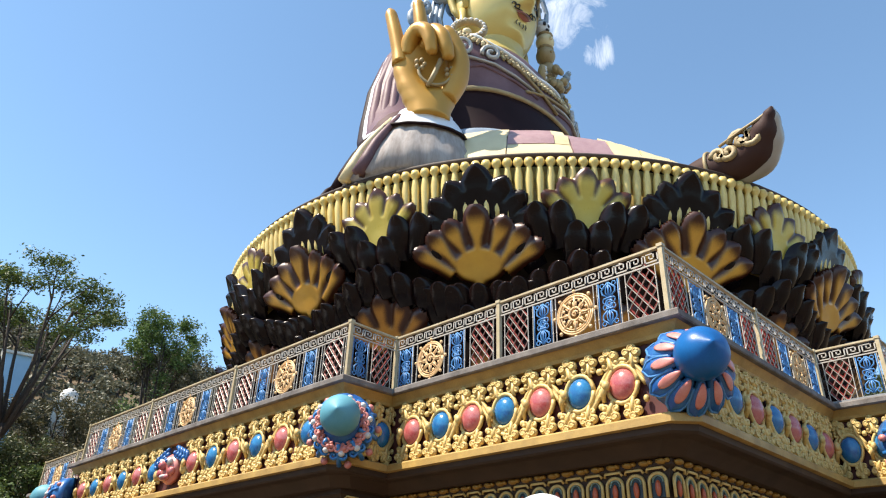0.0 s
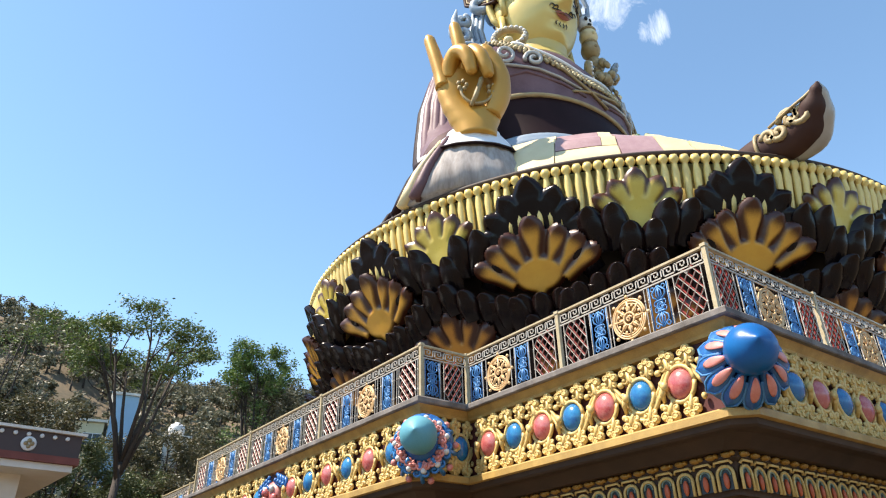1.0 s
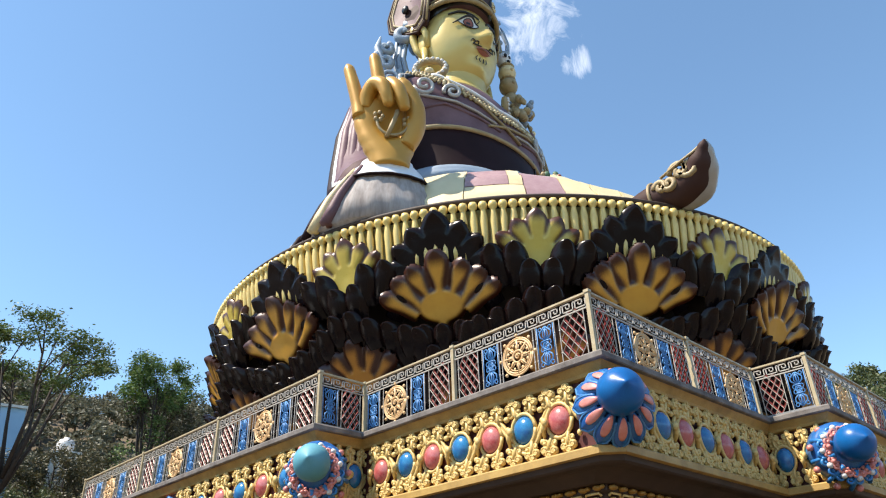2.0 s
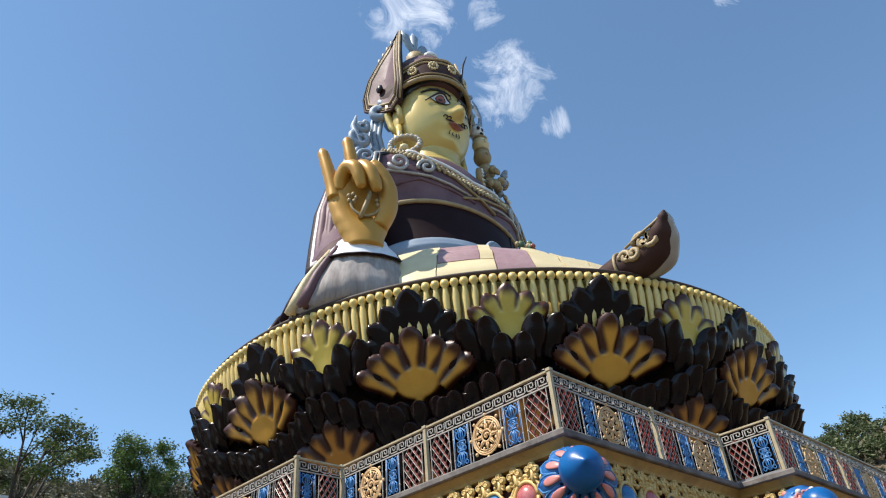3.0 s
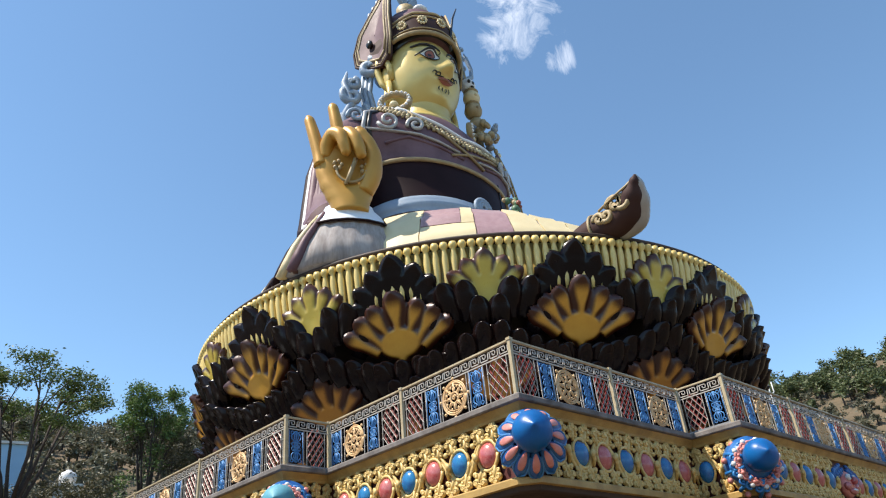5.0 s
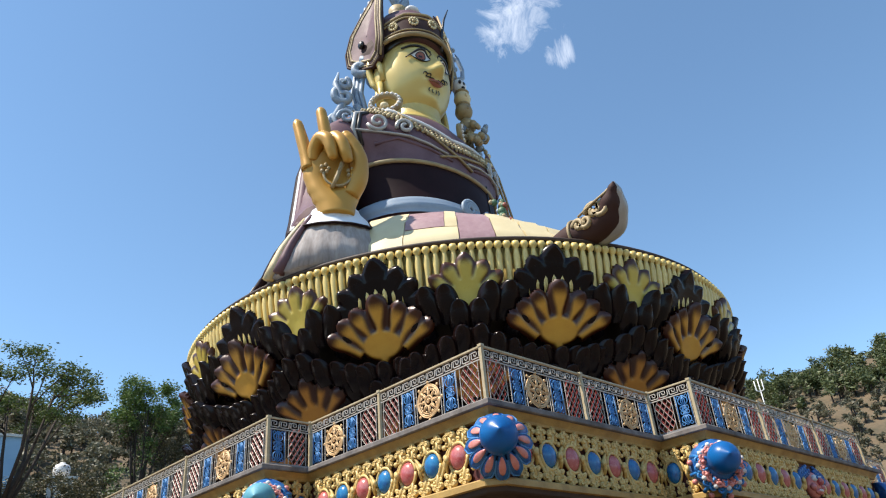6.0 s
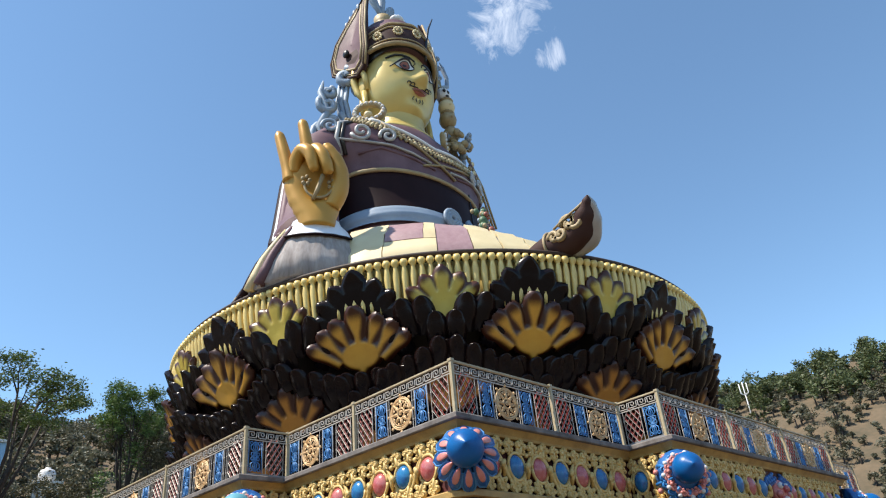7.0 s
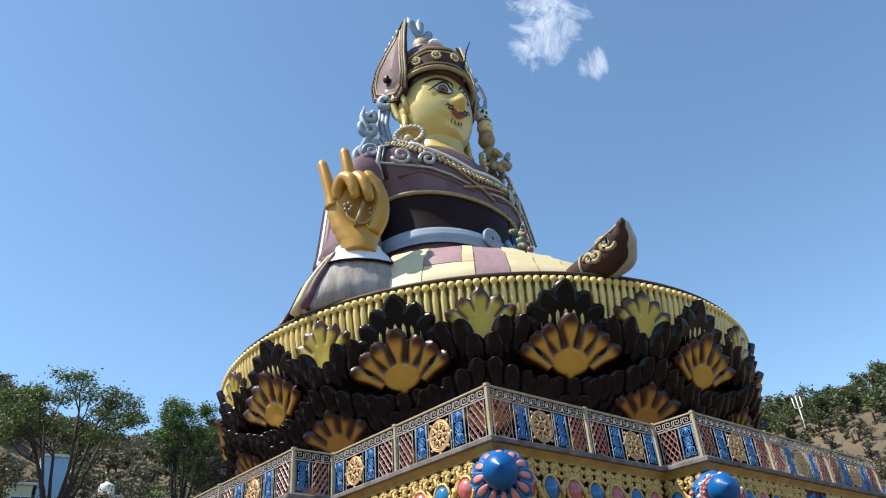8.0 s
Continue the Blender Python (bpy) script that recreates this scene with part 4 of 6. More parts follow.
# jewelled collar
rng = random.Random(4)
for k in range(47):
    a = -69 + 3 * k
    z = 27.6 + 0.00022 * a * a * 1.0 if abs(a) > 20 else 27.5 + 0.0 * a
    lo = 26.2 + 2.0 * (abs(a) / 70) ** 1.1
    st.blob(torso(a, lo, 0.1), (0.12, 0.1, 0.12), T_, 7, 5)
    st.blob(torso(a, lo + 0.2, 0.1), (0.12, 0.11, 0.12), C_ if k % 3 else T_, 7, 5)
    st.blob(torso(a, lo + 0.4, 0.1), (0.12, 0.1, 0.12), T_, 7, 5)
st.tube([torso(a, 26.2 + 0.85 + 1.75 * (abs(a) / 70) ** 1.1, 0.06) for a in range(-75, 76, 5)], 0.12, 6, W_)
# silk sash
st.rings([[torso(a, 20.9 + 1.0 * k / 7 + 0.1 * math.sin(a * 0.05), 0.2 + 0.16 * math.sin(math.pi * k / 7) + 0.035 * math.sin(k * 2.2 + a * 0.03)) for a in range(-120, 121, 5)] for k in range(8)], B_, True, False)
for k in range(7):
    c = torso(-12 - 7 * k, 21.4 - 0.03 * k, 0.38)
    st.tube([(c[0] - 0.12, c[1], c[2] + 0.5), (c[0], c[1] - 0.18, c[2]), (c[0] + 0.1, c[1], c[2] - 0.5)], 0.17, 7, B_)
for k in range(3):
    ringc = torso(4, 21.6, 0.4)
    st.tube([(ringc[0] + (0.55 - 0.17 * k) * math.cos(math.tau * j / 14), ringc[1] - 0.05, ringc[2] + (0.5 - 0.15 * k) * math.sin(math.tau * j / 14)) for j in range(15)], 0.12, 6, B_)

# shoulder mantle scrolls
def spiral(at, r0, turns, start, thick, mi, flip, plane=(1, 0)):
    pts = []
    for k in range(19):
        a = radians(start) + flip * math.tau * turns * k / 18
        q = r0 * (1 - 0.8 * k / 18)
        dx = q * math.cos(a)
        pts.append((at[0] + dx * plane[0], at[1] + dx * plane[1] - 0.02 * k / 18, at[2] + q * math.sin(a)))
    st.tube(pts, thick, 7, mi)


for sg in (1, -1):
    for az, z, r, f, mi in ((50, 26.7, 0.6, 1, PA_), (33, 26.6, 0.5, -1, PA_), (72, 27.2, 0.5, -1, B_)):
        c = torso(sg * az, z, 0.2)
        spiral(c, r, 1.4, 200, 0.11, mi, f * sg, (0.85, -0.5 * sg))
    st.tube([torso(sg * a, z, 0.1) for a, z in ((85, 26.9), (65, 26.2), (45, 26.0), (32, 26.0), (20, 25.8), (8, 25.5))], 0.12, 6, PA_, flat=0.6)
    st.tube([torso(sg * a, z, 0.1) for a, z in ((60, 28.4), (62, 27.4), (66, 26.4), (70, 25.4))], 0.12, 6, K_)
    st.tube([torso(sg * a, z, 0.14) for a, z in ((64, 28.4), (66, 27.4), (70, 26.4), (74, 25.4))], 0.14, 6, PA_)

# right arm and sleeve
arm = [(18.6, 20.6, 27.0), (17.6, 20.7, 25.4), (17.1, 20.7, 23.2), (16.7, 20.3, 21.0), (16.0, 19.3, 19.2), (15.1, 17.8, 17.7), (14.2, 16.4, 16.7)]
st.curve(arm, [1.1, 1.4, 1.5, 1.55, 1.6, 1.7, 1.6], 22, P_)
for turn_, mi, thick in ((148, K_, 0.14), (157, M_, 0.26), (166, K_, 0.1), (175, W_, 0.24), (186, P_, 0.28), (197, K_, 0.09), (207, P_, 0.24), (220, P_, 0.22)):
    dx, dy = math.cos(radians(turn_)), math.sin(radians(turn_))
    st.tube([(p[0] + r * dx * q, p[1] + r * dy * q, p[2]) for p, r, q in zip(arm, (1.1, 1.4, 1.5, 1.55, 1.6, 1.7, 1.6), (0.84, 0.88, 0.92, 0.94, 0.94, 0.94, 0.92))], thick, 8, mi)
# weathered robe falling from the wrist over the knee, and the white cuff
def drape(pts, mi, arc=(0, 360), n=28, wave=0.0):
    """A flaring cloth: (x, y, z, radius) from below to above."""
    a0, a1 = arc
    full = a1 - a0 >= 360
    k = n if full else n + 1
    st.rings([[(x + r * (1 + wave * math.sin(j * 2.1)) * math.cos(radians(a0 + (a1 - a0) * j / n)), y + r * (1 + wave * math.sin(j * 2.1)) * math.sin(radians(a0 + (a1 - a0) * j / n)), z) for j in range(k)] for x, y, z, r in pts], mi, True, full, full)


ROBE = [(13.7, 13.75, 15.5, 2.6), (14.6, 13.65, 15.35, 2.3), (15.4, 13.5, 15.1, 1.8), (16.0, 13.35, 14.85, 1.35), (16.5, 13.2, 14.6, 0.9)]
drape([(x, y, z, r) for z, x, y, r in ROBE], G_, n=64, wave=0.018)


def robe(az, z, off):
    x, y, r = ease(ROBE, z)
    return (x + (r + off) * math.cos(radians(az)), y + (r + off) * math.sin(radians(az)), z)


cuffs = []
for k in range(9):
    row = []
    for az in range(160, 316, 5):
        low = 15.5 + 0.55 * (abs(az - 236) / 76) ** 2.5
        row.append(robe(az, low + (16.55 - low) * k / 8, 0.1 - 0.03 * k / 8 + 0.01 * math.sin(az * 0.3)))
    cuffs.append(row)
st.rings(cuffs, SW_, True, False)
st.tube(cuffs[0], 0.05, 6, M_)
for a0 in (168, 181, 196):
    st.tube([robe(a0 - 8 * (16.2 - z) / 2.5, z, 0.05) for z in (13.7, 14.3, 14.9, 15.5, 16.1)], [0.22, 0.2, 0.16, 0.12, 0.08], 7, M_ if a0 == 168 else (C_ if a0 == 181 else P_))
st.tube([robe(300, z, 0.04) for z in (13.7, 14.3, 14.9, 15.5, 16.1)], 0.08, 6, M_)
# hand
HN, HU = Vector((-0.6, -0.8, 0)), Vector((0.8, -0.6, 0))


def hp(u, v, w=0.0):
    """A point of the raised hand: across, up, and toward the open palm."""
    p = Vector((12.75, 13.95, 16.3)) + HU * u + HN * w
    return (p.x, p.y, p.z + v)


ht = Matrix((HU, -HN, (0, 0, 1))).transposed()
PALM = [(-0.3, 0.06, 0.66, 0.5), (0.1, 0.03, 0.72, 0.5), (0.5, 0.0, 0.88, 0.5), (1.0, -0.03, 1.06, 0.5), (1.6, -0.08, 1.15, 0.48), (2.1, -0.13, 1.13, 0.44), (2.5, -0.2, 1.02, 0.4), (2.8, -0.28, 0.8, 0.34), (2.95, -0.3, 0.45, 0.2)]


def palm_ring(v, c, half, deep):
    """A slice of the hand, hollowed a little on the side of the palm."""
    ring = []
    for j in range(36):
        a = math.tau * j / 36
        w = deep * math.sin(a)
        if w > 0:
            w -= 0.28 * math.exp(-(math.cos(a) / 0.5) ** 2) * math.exp(-((v - 1.5) / 0.8) ** 2)
        ring.append(hp(c + half * math.cos(a), v, w))
    return ring


st.rings([palm_ring(v, *ease(PALM, v)) for v in [-0.3 + 3.25 * k / 22 for k in range(23)]], H_)
# little finger and forefinger raised, the two between folded down to the palm, the thumb laid against them
st.curve([hp(-1.0, 1.9, 0.05), hp(-1.1, 2.5, 0.06), hp(-1.25, 3.2, 0.06), hp(-1.45, 4.05, 0.03), hp(-1.53, 4.36, 0)], [0.3, 0.26, 0.25, 0.22, 0.1], 14, H_)
st.curve([hp(-0.25, 2.5, -0.1), hp(-0.32, 3.2, -0.05), hp(-0.42, 4.0, 0.0), hp(-0.54, 4.75, 0.0), hp(-0.58, 5.02, -0.03)], [0.3, 0.27, 0.25, 0.22, 0.1], 14, H_)
st.curve([hp(-0.82, 2.25, 0.1), hp(-0.76, 2.72, 0.3), hp(-0.55, 3.0, 0.55), hp(-0.28, 2.8, 0.8), hp(-0.14, 2.4, 0.85), hp(-0.05, 2.0, 0.78), hp(-0.03, 1.86, 0.74)], [0.27, 0.29, 0.29, 0.27, 0.24, 0.2, 0.1], 14, H_)
st.curve([hp(-0.3, 2.6, 0.1), hp(-0.15, 2.95, 0.35), hp(0.02, 3.02, 0.6), hp(0.24, 2.65, 0.84), hp(0.4, 2.2, 0.86), hp(0.5, 1.84, 0.78), hp(0.53, 1.72, 0.74)], [0.27, 0.28, 0.29, 0.26, 0.24, 0.2, 0.1], 14, H_)
st.curve([hp(0.55, 0.6, 0.1), hp(0.85, 1.3, 0.2), hp(0.92, 2.0, 0.32), hp(0.8, 2.55, 0.42), hp(0.56, 3.0, 0.5), hp(0.42, 3.25, 0.52), hp(0.38, 3.35, 0.52)], [0.36, 0.4, 0.36, 0.31, 0.26, 0.2, 0.09], 14, H_)
# relief in the palm: a half ring with a crossing bar and two curled heads
st.tube([hp(0.12 + 0.55 * math.cos(a), 1.45 + 0.6 * math.sin(a), 0.46) for a in [math.pi * (0.98 + 1.04 * k / 14) for k in range(15)]], 0.055, 6, T_)
st.tube([hp(-0.1, 0.75, 0.48), hp(0.08, 1.2, 0.55), hp(0.22, 1.6, 0.6), hp(0.28, 1.8, 0.6)], [0.07, 0.09, 0.08, 0.1], 7, T_)
for sg in (-1, 1):
    for k in range(5):
        a = 1.3 * k
        st.blob(hp(0.12 + 0.5 * sg + 0.14 * math.cos(a), 1.55 + 0.17 * math.sin(a) - 0.1 * sg, 0.46), (0.08, 0.1, 0.09), T_, 8, 5, ht)
# wrist bracelet hanging beside the fingers
for k in range(10):
    st.blob(hp(0.75 + 0.1 * math.sin(k), 3.25 - 0.13 * k, 0.1 + 0.04 * k), (0.17, 0.14, 0.14), C_ if k % 2 else T_, 8, 5)

# left arm resting, with the vase
arm2 = [(27.9, 20.8, 26.8), (28.4, 21.0, 25.0), (28.6, 20.6, 22.6), (28.4, 18.9, 19.8), (26.8, 16.6, 18.2), (24.8, 15.0, 17.8)]
st.curve(arm2, [1.0, 1.2, 1.3, 1.4, 1.3, 0.9], 20, P_)
st.blob((24.0, 14.6, 17.5), (1.2, 0.8, 0.5), H_, 16, 8)
VX, VY, VZ = 23.1, 14.3, 17.75
st.lathe([(0.2, 0), (0.62, 0.05), (0.68, 0.35), (0.5, 0.7), (0.28, 0.95), (0.32, 1.1), (0.5, 1.2), (0.3, 1.25)], 18, (VX, VY, VZ), T_)
rng = random.Random(9)
for k in range(34):
    a, r, h = rng.uniform(0, 6.28), rng.uniform(0, 0.62), rng.uniform(0, 2.3)
    st.blob((VX + r * math.cos(a) * (1.1 - h * 0.3), VY + r * math.sin(a), VZ + 1.2 + h), (rng.uniform(0.12, 0.24),) * 3, (GR_, GR_, T_, R_, B_)[k % 5], 7, 5)
for k in range(14):
    a = math.tau * k / 14
    st.blob((VX + 0.75 * math.cos(a), VY + 0.75 * math.sin(a), VZ + 0.1 + 0.12 * (k % 3)), (0.22, 0.22, 0.18), (GR_, B_)[k % 2], 8, 5)

# the outstretched shoe
st.curve([(19.3, 9.6, 14.0), (18.8, 8.3, 14.05), (18.65, 7.4, 14.1), (18.7, 6.75, 14.1), (18.6, 6.2, 14.22), (18.32, 5.75, 14.5), (18.1, 5.45, 14.8), (18.0, 5.32, 14.98)],
        [0.55, 0.55, 0.55, 0.56, 0.54, 0.38, 0.18, 0.03], 20, HB_)
SH = [(18.98, 6.9, 13.85), (18.98, 6.2, 14.0), (18.65, 5.7, 14.32), (18.3, 5.42, 14.68), (18.03, 5.31, 14.98)]
st.curve(SH, [0.36, 0.42, 0.33, 0.19, 0.03], 16, PA_)
for dy, r0 in ((0.0, 0.34), (0.6, 0.24)):
    c = (18.14 + 0.05 * dy, 6.2 + dy * 1.2, 14.4 - dy * 0.4)
    for f in (1, -1):
        pts = []
        for k in range(15):
            a = f * math.tau * 1.2 * k / 14
            q = r0 * (1 - 0.8 * k / 14)
            pts.append((c[0] - 0.03, c[1] + 0.16 * f + q * math.cos(a), c[2] + q * math.sin(a)))
        st.tube(pts, 0.1, 6, T_)
st.tube([(18.66 + 0.58 * math.cos(a), 7.5, 14.1 + 0.58 * math.sin(a)) for a in [math.tau * k / 24 for k in range(25)]], 0.06, 6, T_)
st.tube([(18.06, 5.36, 14.94), (17.98, 5.75, 14.72), (18.0, 6.3, 14.6), (18.1, 7.0, 14.45)], 0.045, 6, T_)
st.tube([(18.06, 5.36, 14.94), (18.4, 5.5, 14.5), (18.6, 5.9, 14.05), (18.5, 6.5, 13.75)], 0.05, 6, T_)

# head
HEAD_FROM = len(st.v)
HC = Vector((MX, 20.35, 33.15))
HRX, HRY, HRZ = 2.45, 2.3, 3.2


def face_out(x, z):
    """How far the features stand out of the plain head at x beside the middle and height z."""
    g = lambda a, b, sx, sz: math.exp(-((x - a) / sx) ** 2 - ((z - b) / sz) ** 2)
    nose = 0.0
    if 31.9 < z < 34.2:
        u = (34.2 - z) / 1.75
        nose = (min(1, u) ** 1.1) * (1.0 if z > 32.45 else max(0, (z - 32.05) / 0.4) ** 0.7) * math.exp(-(x / (0.22 + 0.26 * min(1, u) ** 2)) ** 2) * 0.85
    ax = abs(x)
    return nose + 0.16 * math.exp(-((ax - 1.1) / 0.6) ** 2 - ((z - 32.2) / 0.65) ** 2) - 0.2 * math.exp(-((ax - 0.85) / 0.55) ** 2 - ((z - 33.55) / 0.32) ** 2) \
        + 0.12 * math.exp(-((ax - 0.8) / 0.8) ** 2 - ((z - 34.1) / 0.22) ** 2) + 0.2 * g(0, 31.75, 0.55, 0.2) + 0.22 * g(0, 30.75, 0.8, 0.4) + 0.1 * math.exp(-((ax - 0.36) / 0.14) ** 2 - ((z - 32.4) / 0.16) ** 2)


def jaw(z):
    u = (z - HC.z) / HRZ
    return 1.0 - (0.07 * min(1, -u) ** 2 if u < 0 else 0.0)


def head_front(x, z, off=0.0):
    u = (z - HC.z) / HRZ
    k = max(0.02, 1 - (x / (HRX * jaw(z))) ** 2 - u * u * 0.92)
    return (MX + x, HC.y - HRY * k ** 0.42 - face_out(x, z) - off, z)


verts, faces, nu, nv = [], [], 96, 60
for i in range(nv + 1):
    z = HC.z - HRZ * math.cos(math.pi * i / nv)
    u = (z - HC.z) / HRZ
    for j in range(nu):
        b = math.tau * j / nu
        w = max(0.0, 1 - u * u) ** 0.42
        x, y = HRX * jaw(z) * w * math.sin(b), -HRY * w * math.cos(b)
        front = max(0.0, math.cos(b)) ** 0.6
        verts.append((MX + x, HC.y + y - face_out(x, z) * front, z))
for i in range(nv):
    for j in range(nu):
        a, b = i * nu + j, i * nu + (j + 1) % nu
        faces.append((a, b, b + nu, a + nu))
st.add(verts, faces, F_)


def paint(curve_lo, curve_hi, mi, off=0.03):
    """A painted patch on the face between two curves of (x, z)."""
    for sg in (1, -1):
        st.rings([[head_front(sg * x, z, off) for x, z in curve_hi], [head_front(sg * (x + a) / 2, (z + b) / 2, off) for (x, z), (a, b) in zip(curve_lo, curve_hi)], [head_front(sg * x, z, off) for x, z in curve_lo]], mi, True, False)


def stroke(pts, w, mi, off=0.03, both=True):
    for sg in ((1, -1) if both else (1,)):
        st.tube([head_front(sg * x, z, off) for x, z in pts], [w * (0.45 + 0.55 * math.sin(math.pi * (k + 0.5) / len(pts))) for k in range(len(pts))], 6, mi)


xs = [0.34 + 1.2 * k / 10 for k in range(11)]
hi = [(x, 33.5 + 0.52 * math.sin(math.pi * (k / 10) ** 0.85) + 0.1 * k / 10) for k, x in enumerate(xs)]
lo = [(x, 33.4 - 0.34 * math.sin(math.pi * k / 10) + 0.18 * k / 10) for k, x in enumerate(xs)]
paint(lo, hi, W_, 0.03)
stroke(hi + [(1.8, 33.35)], 0.075, K_, 0.05)
stroke(lo, 0.035, K_, 0.05)
for r, mi, off in ((0.34, K_, 0.06), (0.28, R_, 0.075), (0.13, K_, 0.09)):
    ring = [(0.9 + r * math.cos(math.tau * k / 16), 33.58 + r * math.sin(math.tau * k / 16)) for k in range(16)]
    for sg in (1, -1):
        st.add([head_front(sg * 0.9, 33.58, off)] + [head_front(sg * x, z, off) for x, z in ring], [(0, k + 1, (k + 1) % 16 + 1) for k in range(16)], mi)
stroke([(0.3, 34.05), (0.6, 34.35), (1.0, 34.5), (1.4, 34.46), (1.9, 34.2)], 0.085, K_, 0.04)
stroke([(0.3, 34.05), (0.25, 33.9), (0.36, 33.75)], 0.03, K_, 0.04)
paint([(0.0, 31.5), (0.17, 31.52), (0.34, 31.58), (0.52, 31.71)], [(0.0, 31.69), (0.18, 31.69), (0.38, 31.7), (0.58, 31.75)], R_, 0.04)
paint([(0.0, 31.72), (0.2, 31.72), (0.4, 31.72), (0.6, 31.76)], [(0.0, 31.9), (0.2, 31.94), (0.4, 31.87), (0.6, 31.79)], R_, 0.06)
for x0, z0 in ((0.55, 32.05), (0.8, 32.1)):
    stroke([(x0 + 0.13 * math.cos(a), z0 + 0.11 * math.sin(a)) for a in [-0.5 + 0.55 * k for k in range(10)]], 0.038, K_, 0.04)
stroke([(0.15, 32.02), (0.4, 31.98), (0.75, 31.95)], 0.04, K_, 0.05)
stroke([(0.12, 31.35), (0.16, 31.2), (0.1, 31.05)], 0.035, K_, 0.04)
stroke([(0.32, 31.4), (0.4, 31.25), (0.36, 31.12)], 0.035, K_, 0.04)
# ears with long lobes and ring earrings
for sg in (1, -1):
    ex = MX - sg * 2.42
    st.tube([(ex - sg * q, 20.5 + b, z) for q, b, z in ((0.0, -0.3, 32.3), (0.18, -0.3, 33.3), (0.34, 0.0, 34.1), (0.4, 0.45, 34.1), (0.36, 0.65, 33.4), (0.24, 0.45, 32.4), (0.1, 0.1, 31.7))], [0.14, 0.2, 0.22, 0.24, 0.24, 0.2, 0.16], 9, F_)
    st.blob((ex - sg * 0.08, 20.65, 33.0), (0.16, 0.42, 1.0), F_, 12, 8)
    st.tube([(ex - sg * 0.08, 20.45, 32.2), (ex - sg * 0.12, 20.35, 31.3), (ex - sg * 0.14, 20.3, 30.5)], [0.2, 0.18, 0.16], 9, F_)
    st.tube([(ex - sg * 0.05, 20.75, 32.2), (ex - sg * 0.1, 20.75, 31.3), (ex - sg * 0.14, 20.6, 30.5)], [0.16, 0.14, 0.14], 9, F_)
    ec = (ex - sg * 0.45, 19.5, 29.75)
    st.tube([(ec[0] + 0.84 * math.cos(a) * 0.7, ec[1] - 0.84 * math.cos(a) * 0.72 * sg, ec[2] + 0.6 * math.sin(a)) for a in [math.tau * k / 24 for k in range(25)]], 0.2, 8, T_)
    for k in range(18):
        a = math.tau * k / 18
        st.blob((ec[0] - sg * 0.12 + 0.86 * math.cos(a) * 0.7, ec[1] - 0.12 - 0.86 * math.cos(a) * 0.72 * sg, ec[2] + 0.62 * math.sin(a)), (0.11, 0.11, 0.09), W_, 7, 5)
    st.blob((ec[0] - sg * 0.1, ec[1], ec[2] - 0.25), (0.28, 0.28, 0.22), C_, 10, 6)
    # hair behind the ear and ribbons
    st.blob((MX - sg * 2.2, 21.2, 33.9), (0.5, 1.0, 1.2), K_, 12, 8)
    for k in range(3):
        st.tube([(MX - sg * (2.9 + 0.12 * k), 21.6 + 0.25 * k, 33.8), (MX - sg * (3.0 + 0.15 * k), 21.8 + 0.25 * k, 32.2), (MX - sg * (2.75 + 0.1 * k), 21.6 + 0.3 * k, 30.4), (MX - sg * 2.6, 21.4, 28.9)], 0.16, 7, B_)
    spiral((MX - sg * 3.1, 21.6, 34.0), 0.75, 1.2, 90, 0.28, B_, -sg, (0.72, -0.69 * sg))
    # cloud scrolls rising behind the shoulders
    for cz, r in ((29.2, 1.0), (30.5, 0.85), (31.7, 0.65), (32.7, 0.45)):
        spiral((MX - sg * (3.9 + 0.25 * math.sin(cz * 2)), 22.2, cz), r, 1.1, 30 + 60 * (cz % 2), 0.24, B_, sg * (1 if int(cz) % 2 else -1), (0.9, -0.4 * sg))
    st.tube([(MX - sg * 3.6, 22.3, 28.2), (MX - sg * 4.6, 22.3, 29.8), (MX - sg * 4.0, 22.3, 31.2), (MX - sg * 4.5, 22.3, 32.6), (MX - sg * 4.3, 22.3, 33.6)], [0.3, 0.3, 0.26, 0.22, 0.05], 8, B_)

# lotus hat
HAT_FROM = len(st.v)
DOME = [(34.4, 2.62), (35.4, 2.72), (36.4, 2.7), (37.4, 2.5), (38.2, 2.1), (38.9, 1.45), (39.3, 0.75), (39.45, 0.2)]
brim = lambda az: 35.3 - 0.75 * (min(100, abs(az)) / 100) ** 2
dome = []
for k in range(23):
    ring = []
    for j in range(48):
        az = 360 * j / 48
        z = max(34.4 + 5.05 * k / 22, brim(az - 360 if az > 180 else az) + 0.01 * k)
        r = ease(DOME, z)[0]
        ring.append((MX - r * math.sin(radians(az)), 20.75 - 1.02 * r * math.cos(radians(az)), z))
    dome.append(ring)
st.rings(dome, P_)


def hat(az, z, off=0.0):
    r = ease(DOME, z)[0] + off
    return (MX - r * math.sin(radians(az)), 20.75 - 1.02 * r * math.cos(radians(az)), z)


crest = lambda az: 37.55 - 1.5 * (abs(az) / 90) ** 2 - 0.16 * abs(math.sin(radians(az * 4.5)))
azs = list(range(-100, 101, 4))
st.rings([[hat(a, max(34.4, brim(a)) + (crest(a) - max(34.4, brim(a))) * k / 6, 0.12 + 0.12 * (1 - k / 6)) for a in azs] for k in range(7)], HB_, True, False)
for q, th, off, mi in ((0.0, 0.17, 0.26, T_), (1.0, 0.11, 0.14, T_), (0.2, 0.06, 0.24, T_), (0.78, 0.07, 0.18, T_)):
    st.tube([hat(a, max(34.2, brim(a)) + (crest(a) - max(34.2, brim(a))) * q, off) for a in azs], th, 6, mi)
